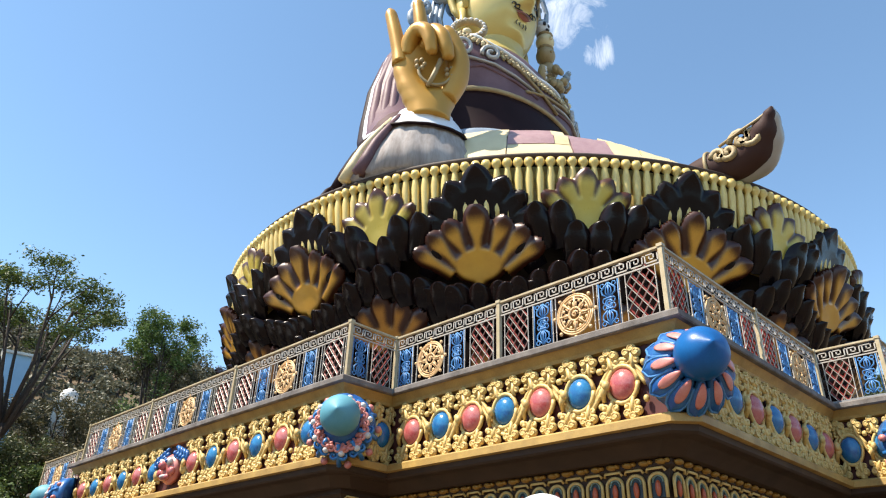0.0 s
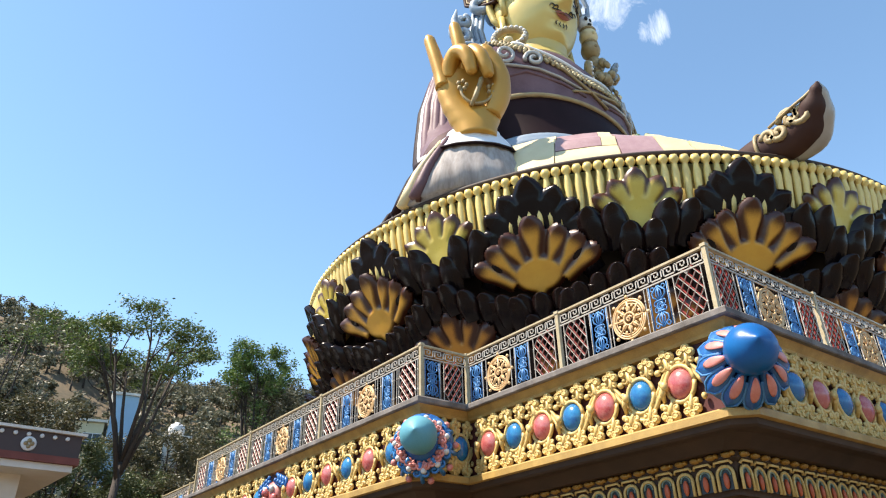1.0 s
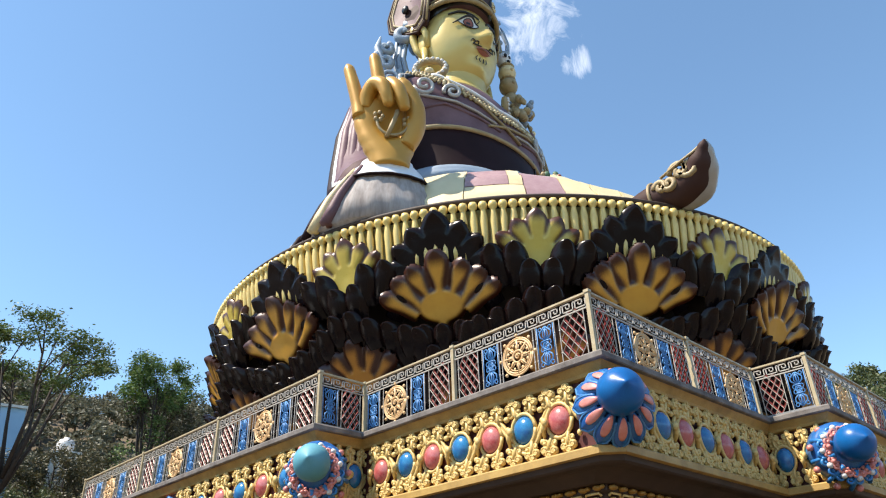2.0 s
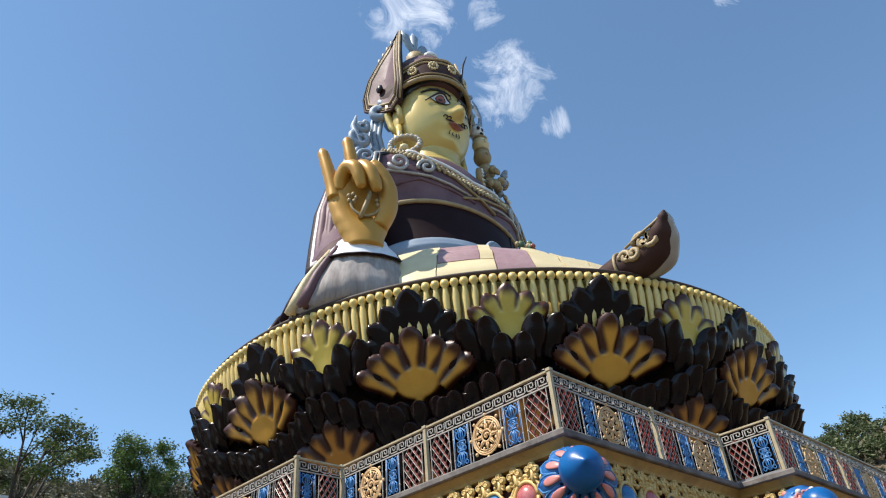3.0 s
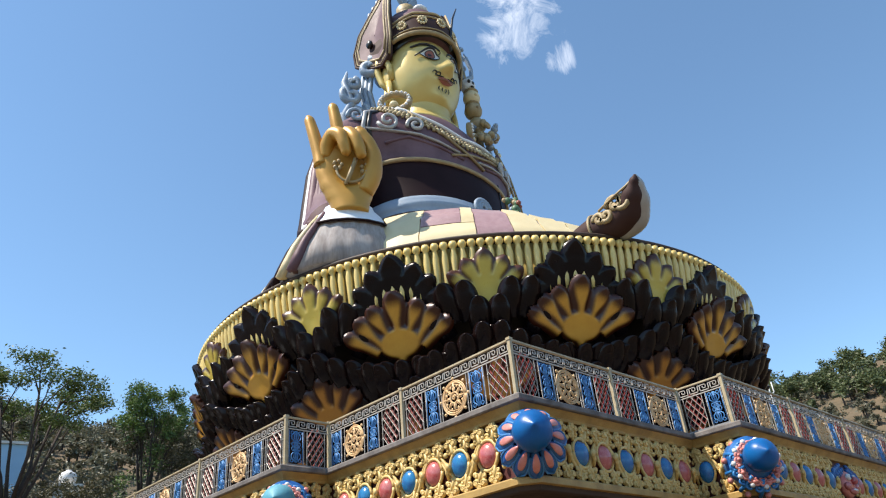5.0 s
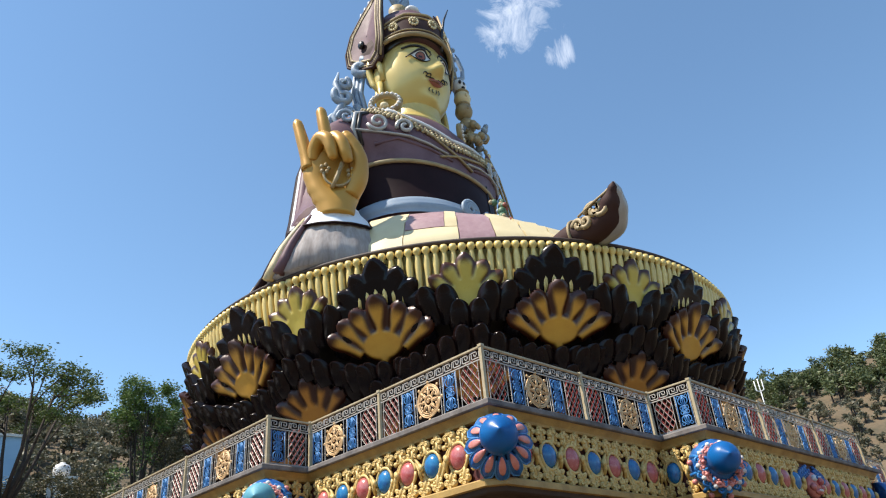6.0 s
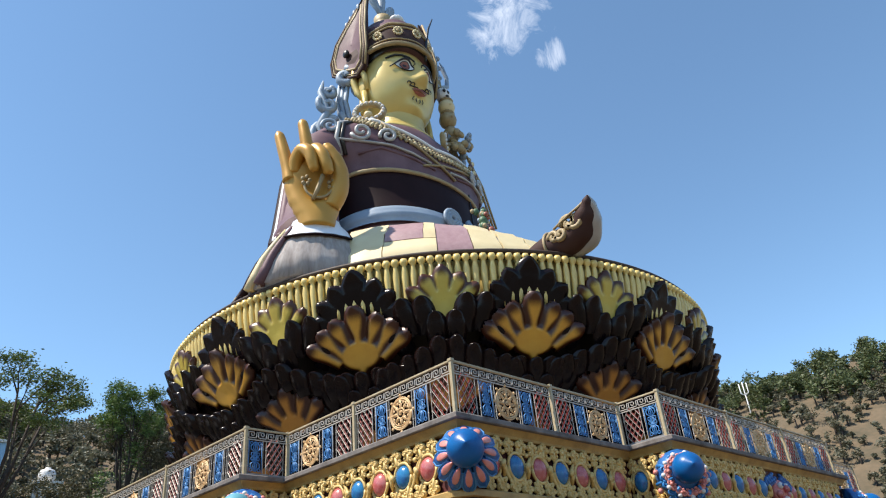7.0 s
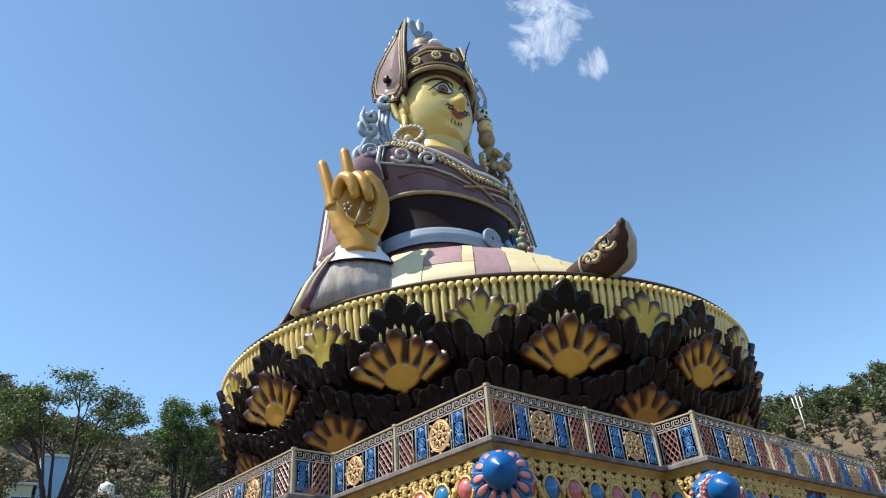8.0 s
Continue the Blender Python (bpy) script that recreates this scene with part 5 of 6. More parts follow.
for a in (-56, -28, 0, 28, 56):
    c = hat(a, (brim(a) * 0.45 + crest(a) * 0.55), 0.2)
    for k in range(10):
        b = math.tau * k / 10
        st.blob((c[0] + 0.27 * math.cos(b) * math.cos(radians(a)), c[1] - 0.05 - 0.27 * math.cos(b) * math.sin(radians(-a)) * -1, c[2] + 0.27 * math.sin(b)), (0.1, 0.1, 0.1), C_, 7, 5)
    st.blob((c[0], c[1] - 0.06, c[2]), (0.15, 0.15, 0.15), T_, 8, 6)
# hair under the brim
st.rings([[hat(a, brim(a) - 0.0, 0.02) for a in azs], [hat(a, max(34.41, brim(a) - 0.02 - 0.9 * (abs(a) / 100) ** 2), -0.06) for a in azs]], K_, True, False)
# side flaps: tall pointed leaves folded up beside the crown
FLAP = [(19.85, 33.9), (19.55, 35.2), (19.55, 37.0), (19.75, 38.8), (20.0, 40.6), (20.7, 39.5), (21.5, 38.5), (22.4, 37.2), (22.9, 35.9), (22.8, 34.8), (22.1, 34.2), (21.2, 33.7), (20.5, 33.4)]


def flap_x(y, z, sg):
    return MX - sg * (2.95 + 0.2 * math.sin((z - 33.4) * 0.45) - 0.12 * max(0, z - 37.0) + 0.14 * (y - 20.5))


for sg in (1, -1):
    cy = sum(y for y, z in FLAP) / len(FLAP)
    cz = sum(z for y, z in FLAP) / len(FLAP)

    def loop(k, off, sg=sg, cy=cy, cz=cz):
        return [(flap_x(cy + (y - cy) * k, cz + (z - cz) * k, sg) - sg * off, cy + (y - cy) * k, cz + (z - cz) * k) for y, z in FLAP]

    st.rings([loop(1.0, -0.2), loop(1.0, 0.1)], HB_, False, True, True)
    st.rings([loop(1.0, 0.1), loop(0.78, 0.16)], HB_, False, True, False)
    st.rings([loop(0.78, 0.17), loop(0.4, 0.02), loop(0.02, 0.0)], P_, True, True, False)
    for k, th in ((1.0, 0.1), (0.92, 0.05), (0.78, 0.09)):
        pts = loop(k, 0.14)
        st.tube(pts + pts[:1], th, 6, T_ if k != 1.0 else HB_)
    st.tube([(x - sg * 0.02, y - 0.12, z) for x, y, z in loop(1.0, 0.1)[:5]], 0.08, 6, T_)
    st.blob((flap_x(21.3, 35.7, sg) - sg * 0.2, 21.3, 35.7), (0.2, 0.3, 0.3), K_ if sg > 0 else W_, 8, 6)
    for k in range(4):
        st.blob((flap_x(21.9, 38.6, sg) + 0.1 * k * sg, 21.6 - 0.35 * k, 38.7 + 0.35 * k), (0.16, 0.16, 0.3), B_, 8, 6)
# finial and feathers
FX, FY = MX - 0.3, 21.0
st.lathe([(0.75, 0), (0.8, 0.2), (0.55, 0.3), (0.6, 0.7), (0.68, 1.1), (0.4, 1.15), (0.3, 1.5)], 16, (FX, FY, 39.3), T_)
for dx, h, lean in ((0.0, 2.6, -0.15), (-0.5, 2.2, -0.9), (0.45, 1.9, 0.7)):
    st.tube([(FX, FY, 40.3), (FX + dx * 0.4 + lean * 0.2, FY, 40.3 + h * 0.4), (FX + dx + lean * 0.45, FY, 40.3 + h * 0.75), (FX + dx + lean * 0.7, FY, 40.3 + h)], [0.12, 0.22, 0.36, 0.06], 9, B_)
st.blob((MX - 0.2, 19.5, 39.1), (0.6, 0.5, 0.3), W_, 10, 6)
st.tube([(MX + 0.75, 17.95, 34.7), (MX + 0.9, 17.9, 36.2), (MX + 1.25, 17.9, 37.8), (MX + 1.85, 18.0, 39.2)], [0.09, 0.09, 0.08, 0.04], 6, K_)

st.v[HAT_FROM:] = [(MX + (x - MX) * 0.94, 20.75 + (y - 20.75) * 0.95, z) for x, y, z in st.v[HAT_FROM:]]
# the head turns a little to its right
turn = Matrix.Translation((MX - 0.05, 20.5, 0)) @ Matrix.Rotation(radians(-4), 4, "Z") @ Matrix.Translation((-MX, -20.5, 0))
st.v[HEAD_FROM:] = [tuple(turn @ Vector(p)) for p in st.v[HEAD_FROM:]]

# staff with its trident
st.tube([(27.1, 20.0, 36.5), (27.4, 19.9, 33.0), (27.9, 19.7, 29.0), (28.8, 19.5, 25.0), (29.4, 19.3, 22.0)], 0.16, 8, T_)
st.blob((27.35, 19.9, 34.95), (0.55, 0.5, 0.6), W_, 14, 10)
for dx in (-0.22, 0.12):
    st.blob((27.25 + dx, 19.45, 34.95 + 0.02), (0.13, 0.1, 0.15), K_, 8, 6)
st.blob((27.3, 19.45, 34.6), (0.16, 0.1, 0.08), K_, 8, 6)
for z, r, mi in ((33.85, 0.58, C_), (32.75, 0.6, T_)):
    st.blob((27.45, 19.8, z), (r, r, r * 1.05), mi, 14, 10)
    st.blob((27.3, 19.3, z - 0.05), (0.12, 0.16, 0.14), mi, 8, 6)
    st.lathe([(0.3, 0), (0.52, 0.1), (0.4, 0.25)], 12, (27.45, 19.8, z + 0.42), T_)
st.lathe([(0.25, -0.2), (0.6, 0.2), (0.5, 0.6), (0.35, 0.9)], 14, (27.6, 19.8, 31.2), T_)
rng = random.Random(21)
for k in range(46):
    a, q, h = rng.uniform(0, 6.28), rng.uniform(0.4, 1.25), rng.uniform(-0.9, 0.7)
    st.blob((27.75 + q * math.cos(a), 19.7 + q * math.sin(a) * 0.8, 30.6 + h), tuple(rng.uniform(0.16, 0.34) for _ in range(3)), T_ if k % 4 else B_, 8, 5)
for dx, top in ((0, 39.4), (-0.7, 38.3), (0.75, 38.2)):
    st.tube([(27.15, 20.0, 35.6), (27.15 + dx * 1.1, 20.0, 36.2), (27.1 + dx * 1.25, 20.0, 37.0), (27.0 + dx * 0.85, 20.0, 37.8), (26.95 + dx * 0.7, 20.0, top)], [0.16, 0.16, 0.15, 0.17, 0.03], 8, B_)
for k in range(9):
    st.blob((26.95 + 0.35 * math.sin(k * 2.1), 19.95, 36.3 + 0.3 * k), (0.2, 0.16, 0.2), B_, 8, 5)
for k in range(22):
    u = k / 21
    st.blob((28.3 + 1.0 * u + 0.2 * math.sin(k * 1.7), 19.1, 29.4 - 4.9 * u), (0.16, 0.14, 0.2), (T_, C_, P_)[k % 3], 7, 5)
for dx in (0.25, 0.55):
    st.tube([(28.2, 19.2, 29.8), (28.6 + dx, 19.0, 27.6), (29.3 + dx, 18.9, 24.6)], 0.08, 6, T_)
statue = thing("statue", st, ST_MATS, "colossal seated painted statue in purple robes and lotus hat", "statue", pose(0, 0, 0))

# ---- ground and hills: one sheet out to the horizon ----
CREST = [(-180, 7), (-60, 8), (-10, 12), (5, 14.6), (12, 15.2), (17, 15.2), (22, 15.1), (26, 14.6), (30, 12.8), (36, 11.0), (50, 10), (60, 14), (66, 16.0), (71, 16.0), (75, 16.2), (79, 17.8), (82, 19.3), (87, 19.6), (95, 20.0), (120, 15), (180, 7)]
GX, GY = -0.5, -3.0


def crest(az):
    for (a, p), (b, q) in zip(CREST, CREST[1:]):
        if az <= b:
            u = (az - a) / (b - a)
            return p + (q - p) * u
    return CREST[-1][1]


def ground_z(r, az):
    near = max(0.0, min(1.0, (az - 48) / 10, (112 - az) / 10))
    r0 = 62 - 18 * near
    if r < r0:
        return 0.0
    top = 138.0 * math.tan(radians(crest(az)))
    u = min(1.0, (r - r0) / (138.0 - r0))
    h = top * (0.25 * u + 0.75 * u * u * (3 - 2 * u))
    if r > 138:
        h *= 1 + 0.3 * min(1, (r - 138) / 250) if r < 600 else 1.3 * max(0.15, 1 - (r - 600) / 2600)
    x, y = r * math.cos(radians(az)), r * math.sin(radians(az))
    rough = 3.0 * noise.fractal(Vector((x * 0.03, y * 0.03, 1.7)), 0.9, 2.1, 5) + 0.8 * noise.fractal(Vector((x * 0.15, y * 0.15, 4.2)), 0.9, 2.1, 4)
    return h + rough * u


def ground_material():
    m = surface("dry_hill_ground", (0.16, 0.11, 0.065), 0.95, 0, (0.07, 0.06, 0.035), 0.2, 0.6, 1.6)
    return m


s = Shape()
radii_ = [0.001, 8, 20, 35, 43, 47, 51, 55, 59, 62] + [62 + 76 * k / 40 for k in range(1, 41)] + [145, 160, 185, 220, 280, 380, 600, 1000, 1800, 3200]
NAZ = 360
s.rings([[(GX + r * math.cos(math.tau * j / NAZ), GY + r * math.sin(math.tau * j / NAZ), ground_z(r, (360 * j / NAZ + 180) % 360 - 180)) for j in range(NAZ)] for r in radii_], 0, True, True, False)
thing("ground", s, ground_material(), "dry brown ground rising into wooded hillsides", "ground", kind="structure")

# ---- trees ----
def foliage(name, c1, c2):
    m = bpy.data.materials.new(name)
    m.use_nodes = True
    nt = m.node_tree
    n, l = nt.nodes.new, nt.links.new
    b = nt.nodes["Principled BSDF"]
    geo = n("ShaderNodeNewGeometry")
    mix = n("ShaderNodeMix")
    mix.data_type = "RGBA"
    mix.inputs["A"].default_value, mix.inputs["B"].default_value = (*c1, 1), (*c2, 1)
    l(geo.outputs["Random Per Island"], mix.inputs["Factor"])
    l(mix.outputs["Result"], b.inputs["Base Color"])
    b.inputs["Roughness"].default_value = 0.55
    tr = n("ShaderNodeBsdfTranslucent")
    l(mix.outputs["Result"], tr.inputs["Color"])
    ms = n("ShaderNodeMixShader")
    ms.inputs[0].default_value = 0.25
    out = nt.nodes["Material Output"]
    l(b.outputs[0], ms.inputs[1])
    l(tr.outputs[0], ms.inputs[2])
    l(ms.outputs[0], out.inputs["Surface"])
    return m


LEAF_A = foliage("olive_green_leaves", (0.04, 0.07, 0.016), (0.13, 0.18, 0.04))
LEAF_B = foliage("fresh_green_leaves", (0.045, 0.09, 0.018), (0.13, 0.2, 0.045))
LEAF_C = foliage("dry_brown_green_leaves", (0.04, 0.042, 0.018), (0.12, 0.105, 0.05))
LEAF_F = foliage("greyish_far_leaves", (0.075, 0.075, 0.045), (0.17, 0.16, 0.1))
LEAF_D = foliage("dark_pine_leaves", (0.05, 0.07, 0.025), (0.13, 0.15, 0.055))
BARK = surface("grey_brown_bark", (0.06, 0.045, 0.035), 0.9, 0, (0.03, 0.022, 0.018), 6.0, 0.6)


def leaf_cloud(s, rng, c, spread, count, size):
    """Many small leaves, thickest at the middle of the clump."""
    for _ in range(count):
        p = Vector((c[0] + rng.gauss(0, spread[0]), c[1] + rng.gauss(0, spread[1]), c[2] + rng.gauss(0, spread[2])))
        u = Vector((rng.gauss(0, 1), rng.gauss(0, 1), rng.gauss(0, 0.6))).normalized()
        v = u.cross(Vector((rng.gauss(0, 1), rng.gauss(0, 1), rng.gauss(0, 1)))).normalized()
        a = size * rng.uniform(0.6, 1.3)
        s.add([p - u * a, p + v * a * 0.42, p + u * a, p - v * a * 0.42], [(0, 1, 2, 3)])


FAR = 1.62


def up_slope(x, y, top):
    """The same sight line, farther off on the rising ground: place, ground height and height above it."""
    x, y, top = 0.2 + (x - 0.2) * FAR, -0.5 + (y + 0.5) * FAR, 1.5 + (top - 1.5) * FAR
    z = ground_z(math.hypot(x - GX, y - GY), math.degrees(math.atan2(y - GY, x - GX)))
    return x, y, z, max(4.0, top - z)


def tree(x, y, z0, height, reach, seed, leaf_mat, label, trunk=0.22, fork=0.4, flat=0.45, leaves=60, size=0.13, lean=(0, 0), limbs=6, low=0.0):
    """Trunk, limbs that fork twice, and a clump of leaves round every twig."""
    rng = random.Random(seed)
    if y > 30:
        x, y, z0, height = up_slope(x, y, height)
        reach, trunk, size = reach * FAR, trunk * 1.4, size * 1.35
    ob = empty("tree", pose(x, y, z0), label, "tree", "trees by the terrace")
    wood, crown = Shape(), Shape()
    fz = height * fork
    top = Vector((lean[0], lean[1], fz))
    wood.tube([(0, 0, -0.3), (lean[0] * 0.3 + rng.gauss(0, 0.1), lean[1] * 0.3, fz * 0.45), top], [trunk * 1.25, trunk, trunk * 0.85], 9)
    tips = []
    for k in range(limbs):
        a = math.tau * (k + rng.uniform(-0.25, 0.25)) / limbs
        start = top * rng.uniform(0.8, 1.0)
        up = rng.uniform(0.5, 1.0)
        end = Vector((lean[0] + reach * math.cos(a) * rng.uniform(0.35, 0.75), lean[1] + reach * math.sin(a) * rng.uniform(0.35, 0.75), fz + (height - fz) * (0.55 + 0.32 * up)))
        mid = start.lerp(end, 0.5) + Vector((rng.gauss(0, 0.25), rng.gauss(0, 0.25), -0.1 * reach * 0.3))
        wood.tube([start, mid, end], [trunk * 0.6, trunk * 0.42, trunk * 0.24], 7)
        for j in range(4):
            b = a + rng.uniform(-1.0, 1.0)
            src = mid.lerp(end, rng.uniform(0.1, 1.0))
            d = Vector((math.cos(b) * reach * rng.uniform(0.25, 0.5), math.sin(b) * reach * rng.uniform(0.25, 0.5), (height - src.z) * rng.uniform(0.3, 0.95)))
            e2 = src + d
            bend = src + d * 0.5 + Vector((rng.gauss(0, 0.15), rng.gauss(0, 0.15), -0.12))
            wood.tube([src, bend, e2], [trunk * 0.24, trunk * 0.16, trunk * 0.07], 5)
            tips.append(e2)
            for q in range(3):
                t2 = bend.lerp(e2, rng.uniform(0.2, 1.0))
                e3 = t2 + Vector((rng.gauss(0, 0.16 * reach), rng.gauss(0, 0.16 * reach), rng.uniform(0.0, 0.12) * height * 0.5))
                e3.z = min(e3.z, height)
                wood.tube([t2, e3], [trunk * 0.08, trunk * 0.03], 4)
                tips.append(e3)
    for p in tips:
        leaf_cloud(crown, rng, p, (0.085 * reach, 0.085 * reach, 0.085 * reach * flat), leaves, size)
    if low:
        for _ in range(int(low)):
            a, q = rng.uniform(0, 6.28), rng.uniform(0.1, 0.8) * reach
            leaf_cloud(crown, rng, (q * math.cos(a), q * math.sin(a), rng.uniform(0.05, 0.75) * height), (0.13 * reach, 0.13 * reach, 0.09 * reach), leaves, size)
    part("trunk", wood, BARK, ob, "bare grey brown trunk and limbs")
    part("crown", crown, leaf_mat, ob, "loose leafy crown")
    return ob


tree(7.5, 31.2, 0, 13.9, 3.0, 11, LEAF_A, "spreading tree with flat airy crown and forked trunk", 0.19, 0.5, 0.4, 120, 0.09, (0.2, 0), 8)
tree(15.9, 38.2, 0, 16.8, 2.1, 5, LEAF_B, "slender fresh green tree behind the terrace", 0.16, 0.35, 1.0, 105, 0.1, (0, 0), 7, 24)
tree(2.7, 36.5, 0, 15.4, 2.2, 8, LEAF_A, "thin half-bare tree with upright branches", 0.1, 0.5, 0.6, 34, 0.085, (0, 0), 5)
tree(4.6, 34.0, 0, 10.6, 2.0, 31, LEAF_C, "shaggy tree with dry mixed foliage", 0.13, 0.3, 0.9, 75, 0.09, (0, 0), 6, 14)
tree(17.9, 39.5, 0, 14.6, 2.8, 17, LEAF_C, "olive tree with dry tips behind the terrace", 0.14, 0.3, 0.9, 85, 0.1, (0, 0), 6, 20)
tree(21.5, 41.5, 0, 13.2, 2.4, 19, LEAF_C, "half-bare tree with dark upright twigs", 0.12, 0.5, 1.1, 30, 0.09, (0, 0), 6)
tree(12.2, 41.0, 0, 11.4, 2.6, 23, LEAF_C, "brownish tree in the undergrowth", 0.15, 0.25, 0.9, 60, 0.1, (0, 0), 6, 18)
tree(9.4, 37.4, 0, 8.4, 2.4, 29, LEAF_D, "dark bushy tree in the undergrowth", 0.14, 0.2, 0.9, 80, 0.1, (0, 0), 6, 20)
tree(-1.5, 37.0, 0, 10.4, 2.4, 37, LEAF_A, "leafy tree beside the small house", 0.14, 0.3, 0.8, 70, 0.1, (0, 0), 6, 14)
tree(13.0, 37.6, 0, 8.6, 2.8, 41, LEAF_C, "dry bush behind the terrace", 0.12, 0.15, 0.9, 80, 0.1, (0, 0), 6, 24)
tree(5.6, 28.5, 0, 5.2, 2.0, 43, LEAF_A, "low leafy bush beside the terrace", 0.08, 0.15, 0.9, 80, 0.08, (0, 0), 5, 20)

for k, (tx, ty, th, tr_, tm) in enumerate(((10.6, 36.2, 7.4, 2.2, LEAF_A), (19.6, 38.6, 12.6, 2.4, LEAF_C), (2.0, 33.0, 8.4, 2.2, LEAF_A), (6.2, 36.6, 9.6, 2.2, LEAF_D), (12.0, 38.2, 10.4, 2.2, LEAF_C), (23.6, 40.5, 13.4, 2.6, LEAF_C))):
    tree(tx, ty, 0, th, tr_, 60 + k, tm, "dense undergrowth tree behind the terrace", 0.12, 0.2, 0.9, 75, 0.1, (0, 0), 6, 22)

# woods on the hillsides: crowns too many and too far to count
def woods(name, az0, az1, r0, r1, count, seed, mat, label, hmin, hmax, dense=34, size=0.55):
    rng, s = random.Random(seed), Shape()
    for _ in range(count):
        az, r = rng.uniform(az0, az1), rng.uniform(r0, r1)
        x, y, h = GX + r * math.cos(radians(az)), GY + r * math.sin(radians(az)), rng.uniform(hmin, hmax)
        z = ground_z(r, az)
        s.tube([(x, y, z - 0.5), (x, y, z + h * 0.6)], [0.16, 0.08], 4, 1)
        for k in range(rng.randint(4, 7)):
            c = (x + rng.gauss(0, h * 0.17), y + rng.gauss(0, h * 0.17), z + h * rng.uniform(0.35, 0.95))
            leaf_cloud(s, rng, c, (h * 0.1, h * 0.1, h * 0.075), dense, size)
    return thing(name, s, [mat, BARK], label, "woods", kind="stuff")


woods("hill_pines", 8, 34, 112, 148, 300, 3, LEAF_D, "dark green pine wood along the hill crest", 1.8, 4.6, 50, 0.28)
woods("hill_scrub", 4, 34, 70, 130, 800, 7, LEAF_F, "dry scrub scattered over the brown slope", 0.5, 2.4, 26, 0.2)
woods("far_woods", 55, 102, 56, 150, 1500, 13, LEAF_F, "grey green woods on the far hillside", 1.8, 3.8, 38, 0.27)

# ---- houses among the trees ----
HOUSE_WHITE = surface("whitewashed_wall", (0.72, 0.68, 0.62), 0.8, 0, (0.58, 0.53, 0.47), 0.8, 0.2)
HOUSE_YELLOW = surface("pale_yellow_wall", (0.66, 0.58, 0.38), 0.8, 0, (0.55, 0.47, 0.3), 0.8, 0.2)
HOUSE_BLUE = surface("light_blue_wall", (0.34, 0.52, 0.68), 0.75, 0, (0.28, 0.44, 0.6), 0.6, 0.2)
BAND = surface("dark_brown_eaves_paint", (0.05, 0.032, 0.03), 0.6, 0, (0.075, 0.045, 0.04), 1.0)
BAND_RED = surface("red_brown_eaves_paint", (0.2, 0.045, 0.03), 0.6)
GLASS = surface("dark_window_glass", (0.03, 0.035, 0.04), 0.08, 0, (0.04, 0.045, 0.05), 1.0, 0.0)


def window(parent, at, w, h):
    s = Shape()
    for a, b, c, d in ((-w / 2, 0, -w / 2 + 0.07, h), (w / 2 - 0.07, 0, w / 2, h), (-w / 2, 0, w / 2, 0.07), (-w / 2, h - 0.07, w / 2, h), (-0.03, 0, 0.03, h), (-w / 2, h * 0.62, w / 2, h * 0.62 + 0.05)):
        s.box((a, -0.06, b), (c, 0.02, d))
    f = part("window", s, WHITE, parent, "white window frame", at)
    s = Shape()
    s.box((-w / 2 + 0.05, 0.0, 0.05), (w / 2 - 0.05, 0.012, h - 0.05))
    part("pane", s, GLASS, f, "dark glass pane")
    s = Shape()
    s.box((-w / 2 - 0.1, -0.16, -0.08), (w / 2 + 0.1, 0.02, -0.01))
    part("sill", s, WHITE, f)


def eaves_house():
    ob = empty("small_house", pose(-3.6, 19.6, 0, 0, 0, 4), "white house with dark brown dotted eaves band", "house")
    W, D, H = 6.4, 5.5, 5.22
    s = Shape()
    s.box((0.0, 0, 0), (W, D, H))
    part("wall", s, HOUSE_WHITE, ob, "whitewashed wall")
    s = Shape()
    s.box((-0.9, -0.9, H), (W + 0.9, D + 0.9, H + 0.16))
    part("eaves_slab", s, HOUSE_WHITE, ob, "white eaves slab")
    s = Shape()
    s.box((-1.0, -1.0, H + 0.165), (W + 1.0, D + 1.0, H + 0.33))
    part("lower_band", s, BAND_RED, ob, "red brown lower band")
    s = Shape()
    s.box((-0.97, -0.97, H + 0.335), (W + 0.97, D + 0.97, H + 0.86))
    part("band", s, BAND, ob, "dark brown band")
    s = Shape()
    s.box((-1.06, -1.06, H + 0.865), (W + 1.06, D + 1.06, H + 0.93))
    part("coping", s, HOUSE_WHITE, ob, "white coping")
    s = Shape()
    s.lathe([(0.05, 0), (0.05, 0.03), (0.03, 0.04)], 12)
    s.v = [(x, -z, y) for x, y, z in s.v]
    dot = s.mesh("dot", WHITE)
    for k in range(28):
        part("dot", dot, None, ob, "", pose(-0.8 + 0.29 * k, -0.97, H + 0.76))
    for k in range(18):
        part("dot", dot, None, ob, "", pose(W + 0.97, -0.7 + 0.38 * k, H + 0.76, 0, 0, 90))
    s = Shape()
    s.lathe([(0.17, 0), (0.17, 0.03), (0.14, 0.04)], 24)
    for k in range(4):
        s.lathe([(0.05, 0.035), (0.05, 0.06)], 10, (0.07 * math.cos(k * 1.57), 0.07 * math.sin(k * 1.57), 0), 1)
    s.v = [(x, -z, y) for x, y, z in s.v]
    emb = s.mesh("emblem", WHITE, TRIM)
    for x in (1.0, 4.0, 6.2):
        part("emblem", emb, None, ob, "round white emblem", pose(x, -0.975, H + 0.54))
    for x in (1.2, 3.6):
        window(ob, pose(x, -0.02, 2.2), 1.3, 1.5)
    window(ob, pose(5.4, -0.02, 2.6), 1.1, 1.4)
    return ob


eaves_house()


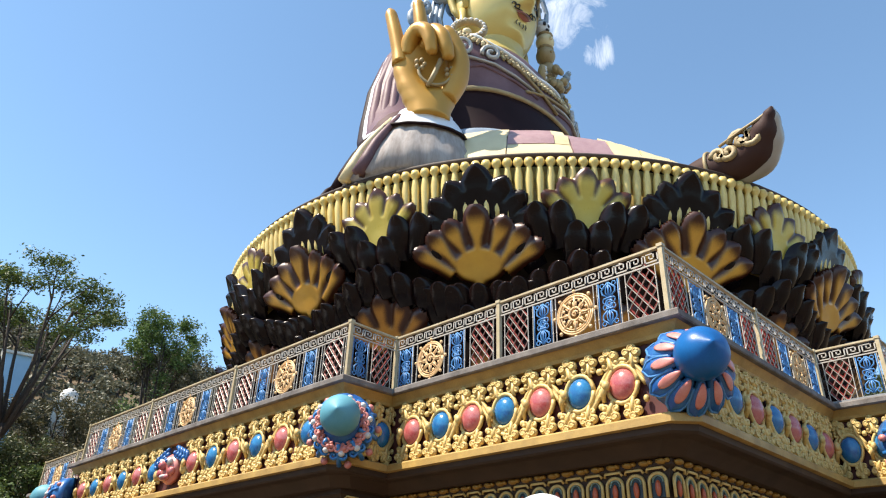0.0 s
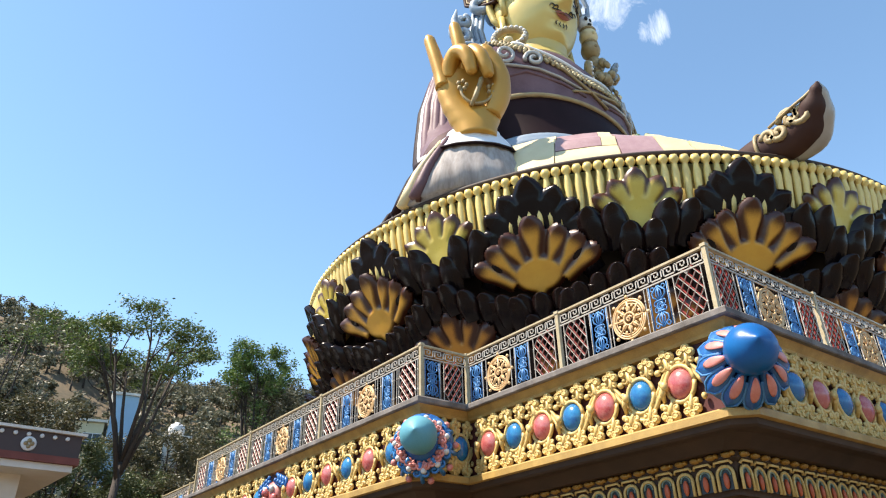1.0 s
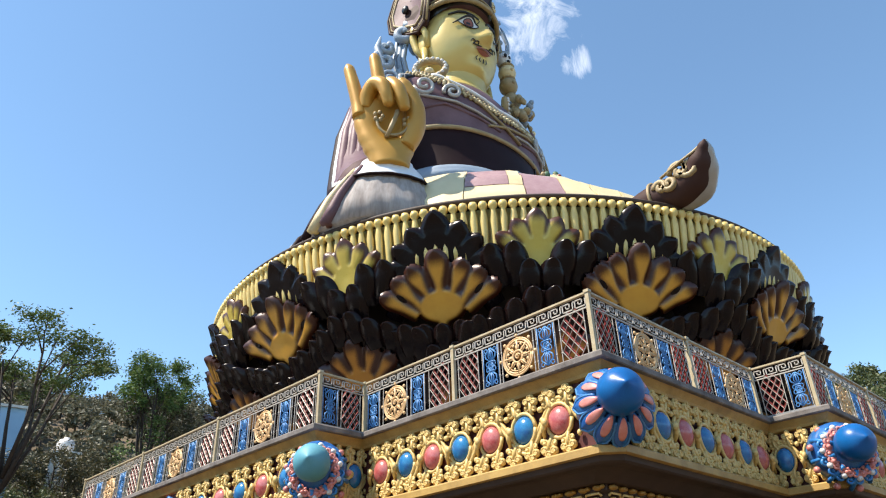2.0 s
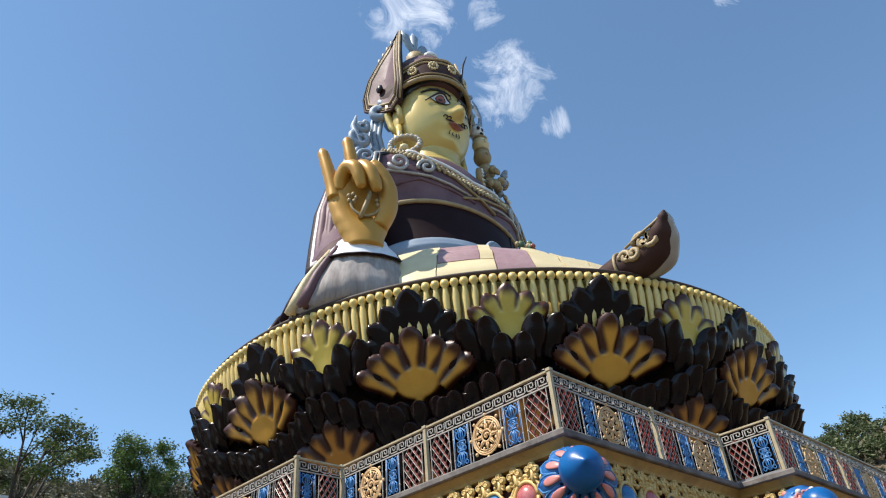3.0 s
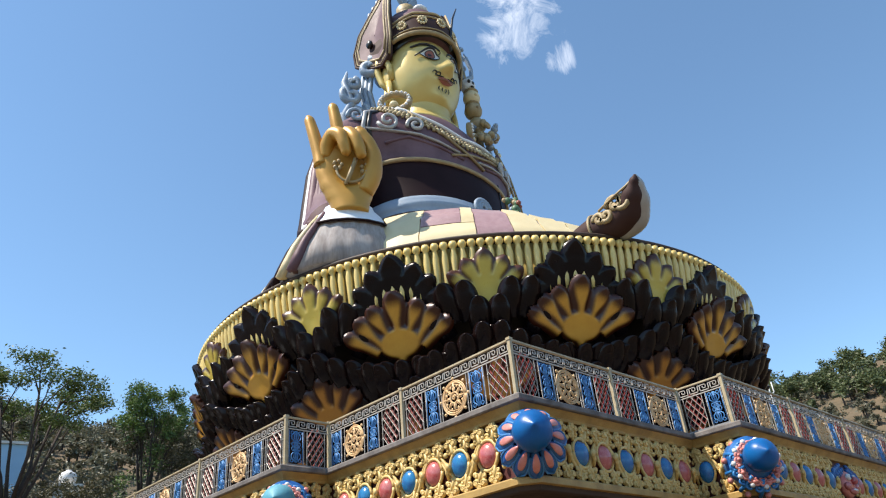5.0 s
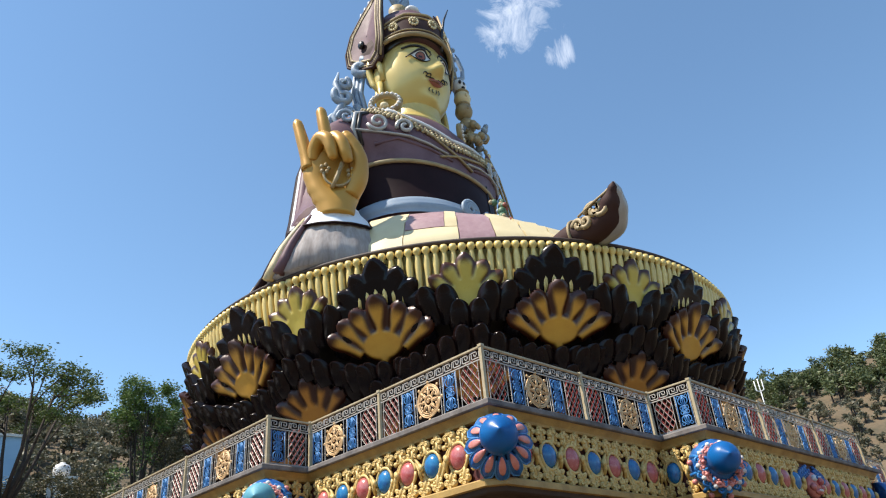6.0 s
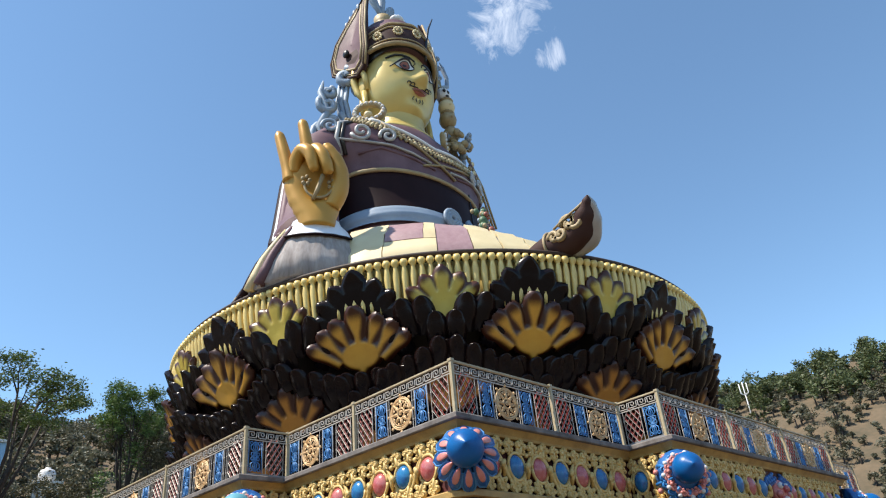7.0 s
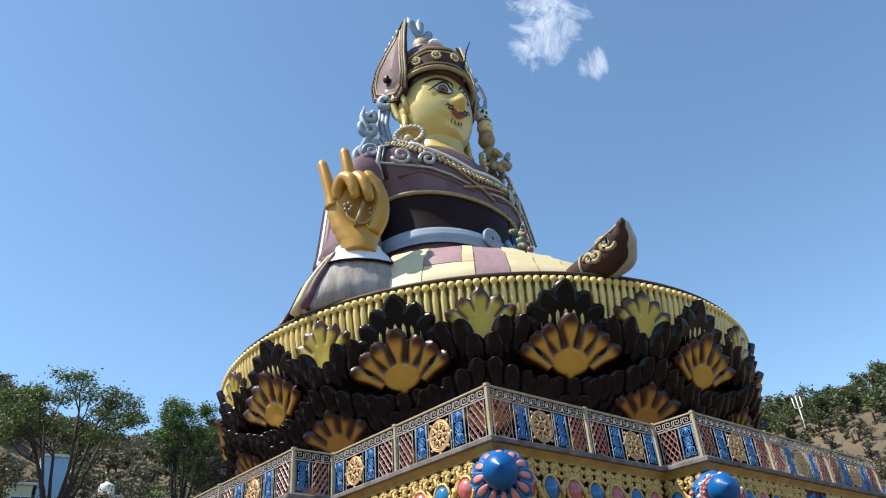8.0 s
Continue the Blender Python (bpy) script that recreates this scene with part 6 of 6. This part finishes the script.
def block(name, x, y, w, d, h, ang, mat, label, wins):
    x, y, z0, h = up_slope(x, y, h)
    w *= FAR
    ob = empty(name, pose(x, y, z0 - 1.0, 0, 0, ang), label, "house")
    h += 1.0
    s = Shape()
    s.box((0, 0, 0), (w, d, h))
    part("wall", s, mat, ob, label.split(" with")[0])
    s = Shape()
    s.box((-0.25, -0.25, h), (w + 0.25, d + 0.25, h + 0.22))
    part("roof_slab", s, HOUSE_WHITE, ob, "white roof slab")
    for wx, wz in wins:
        window(ob, pose(wx * FAR, -0.02, h - wz), 1.7, 2.0)
    return ob


block("blue_house", 9.35, 43.0, 1.35, 5, 14.2, -12, HOUSE_BLUE, "tall light blue house wall with no openings", [])
block("yellow_house", 6.2, 43.6, 3.0, 6, 12.5, -12, HOUSE_YELLOW, "pale yellow house with white framed windows", [(0.8, 3.0), (2.5, 3.0), (0.8, 6.4), (2.5, 6.4)])
shed = block("shed", 12.3, 42.0, 1.3, 3, 11.9, -14, HOUSE_WHITE, "grey shed with flat roof", [])
s = Shape()
s.lathe([(0.1, 0), (0.75, 0.02), (0.75, 1.0), (0.6, 1.25), (0.25, 1.4), (0.25, 1.5), (0.02, 1.52)], 20)
tx, ty, tz, th = up_slope(12.3, 42.0, 11.9)
thing("water_tank", s, WHITE, "white round water tank on the shed roof", "water tank", pose(tx + 1.2, ty + 0.9, tz + th + 0.22))

# globe lamp on the forecourt
lamp = empty("globe_lamp", pose(3.7, 2.86, 0), "white globe lamp on a short post", "lamp")
s = Shape()
s.lathe([(0.11, 0), (0.11, 0.05), (0.045, 0.12), (0.04, 1.75), (0.09, 1.8), (0.09, 1.86)], 16)
part("post", s, BAND, lamp, "dark metal post")
s = Shape()
s.blob((0, 0, 2.0), (0.2, 0.2, 0.2), 0, 28, 18)
part("globe", s, WHITE, lamp, "white glass globe")

# tall mast with three prongs on the hill
MR, MA = 114.0, 20.45
MZ = ground_z(MR, MA)
MH = 33.6 - MZ
mast = empty("mast", pose(GX + MR * math.cos(radians(MA)), GY + MR * math.sin(radians(MA)), MZ), "pale metal mast with three antenna prongs", "mast")
s = Shape()
s.tube([(0, 0, -1), (0, 0, MH - 1.2)], [0.11, 0.08], 8)
part("pole", s, WHITE, mast)
for dx in (-0.5, 0, 0.5):
    s = Shape()
    s.tube([(0, 0, MH - 2.0), (-dx * 0.4, dx, MH - 1.7), (-dx * 0.4, dx, MH - (0.2 if dx else 0))], 0.09, 6)
    part("prong", s, WHITE, mast)
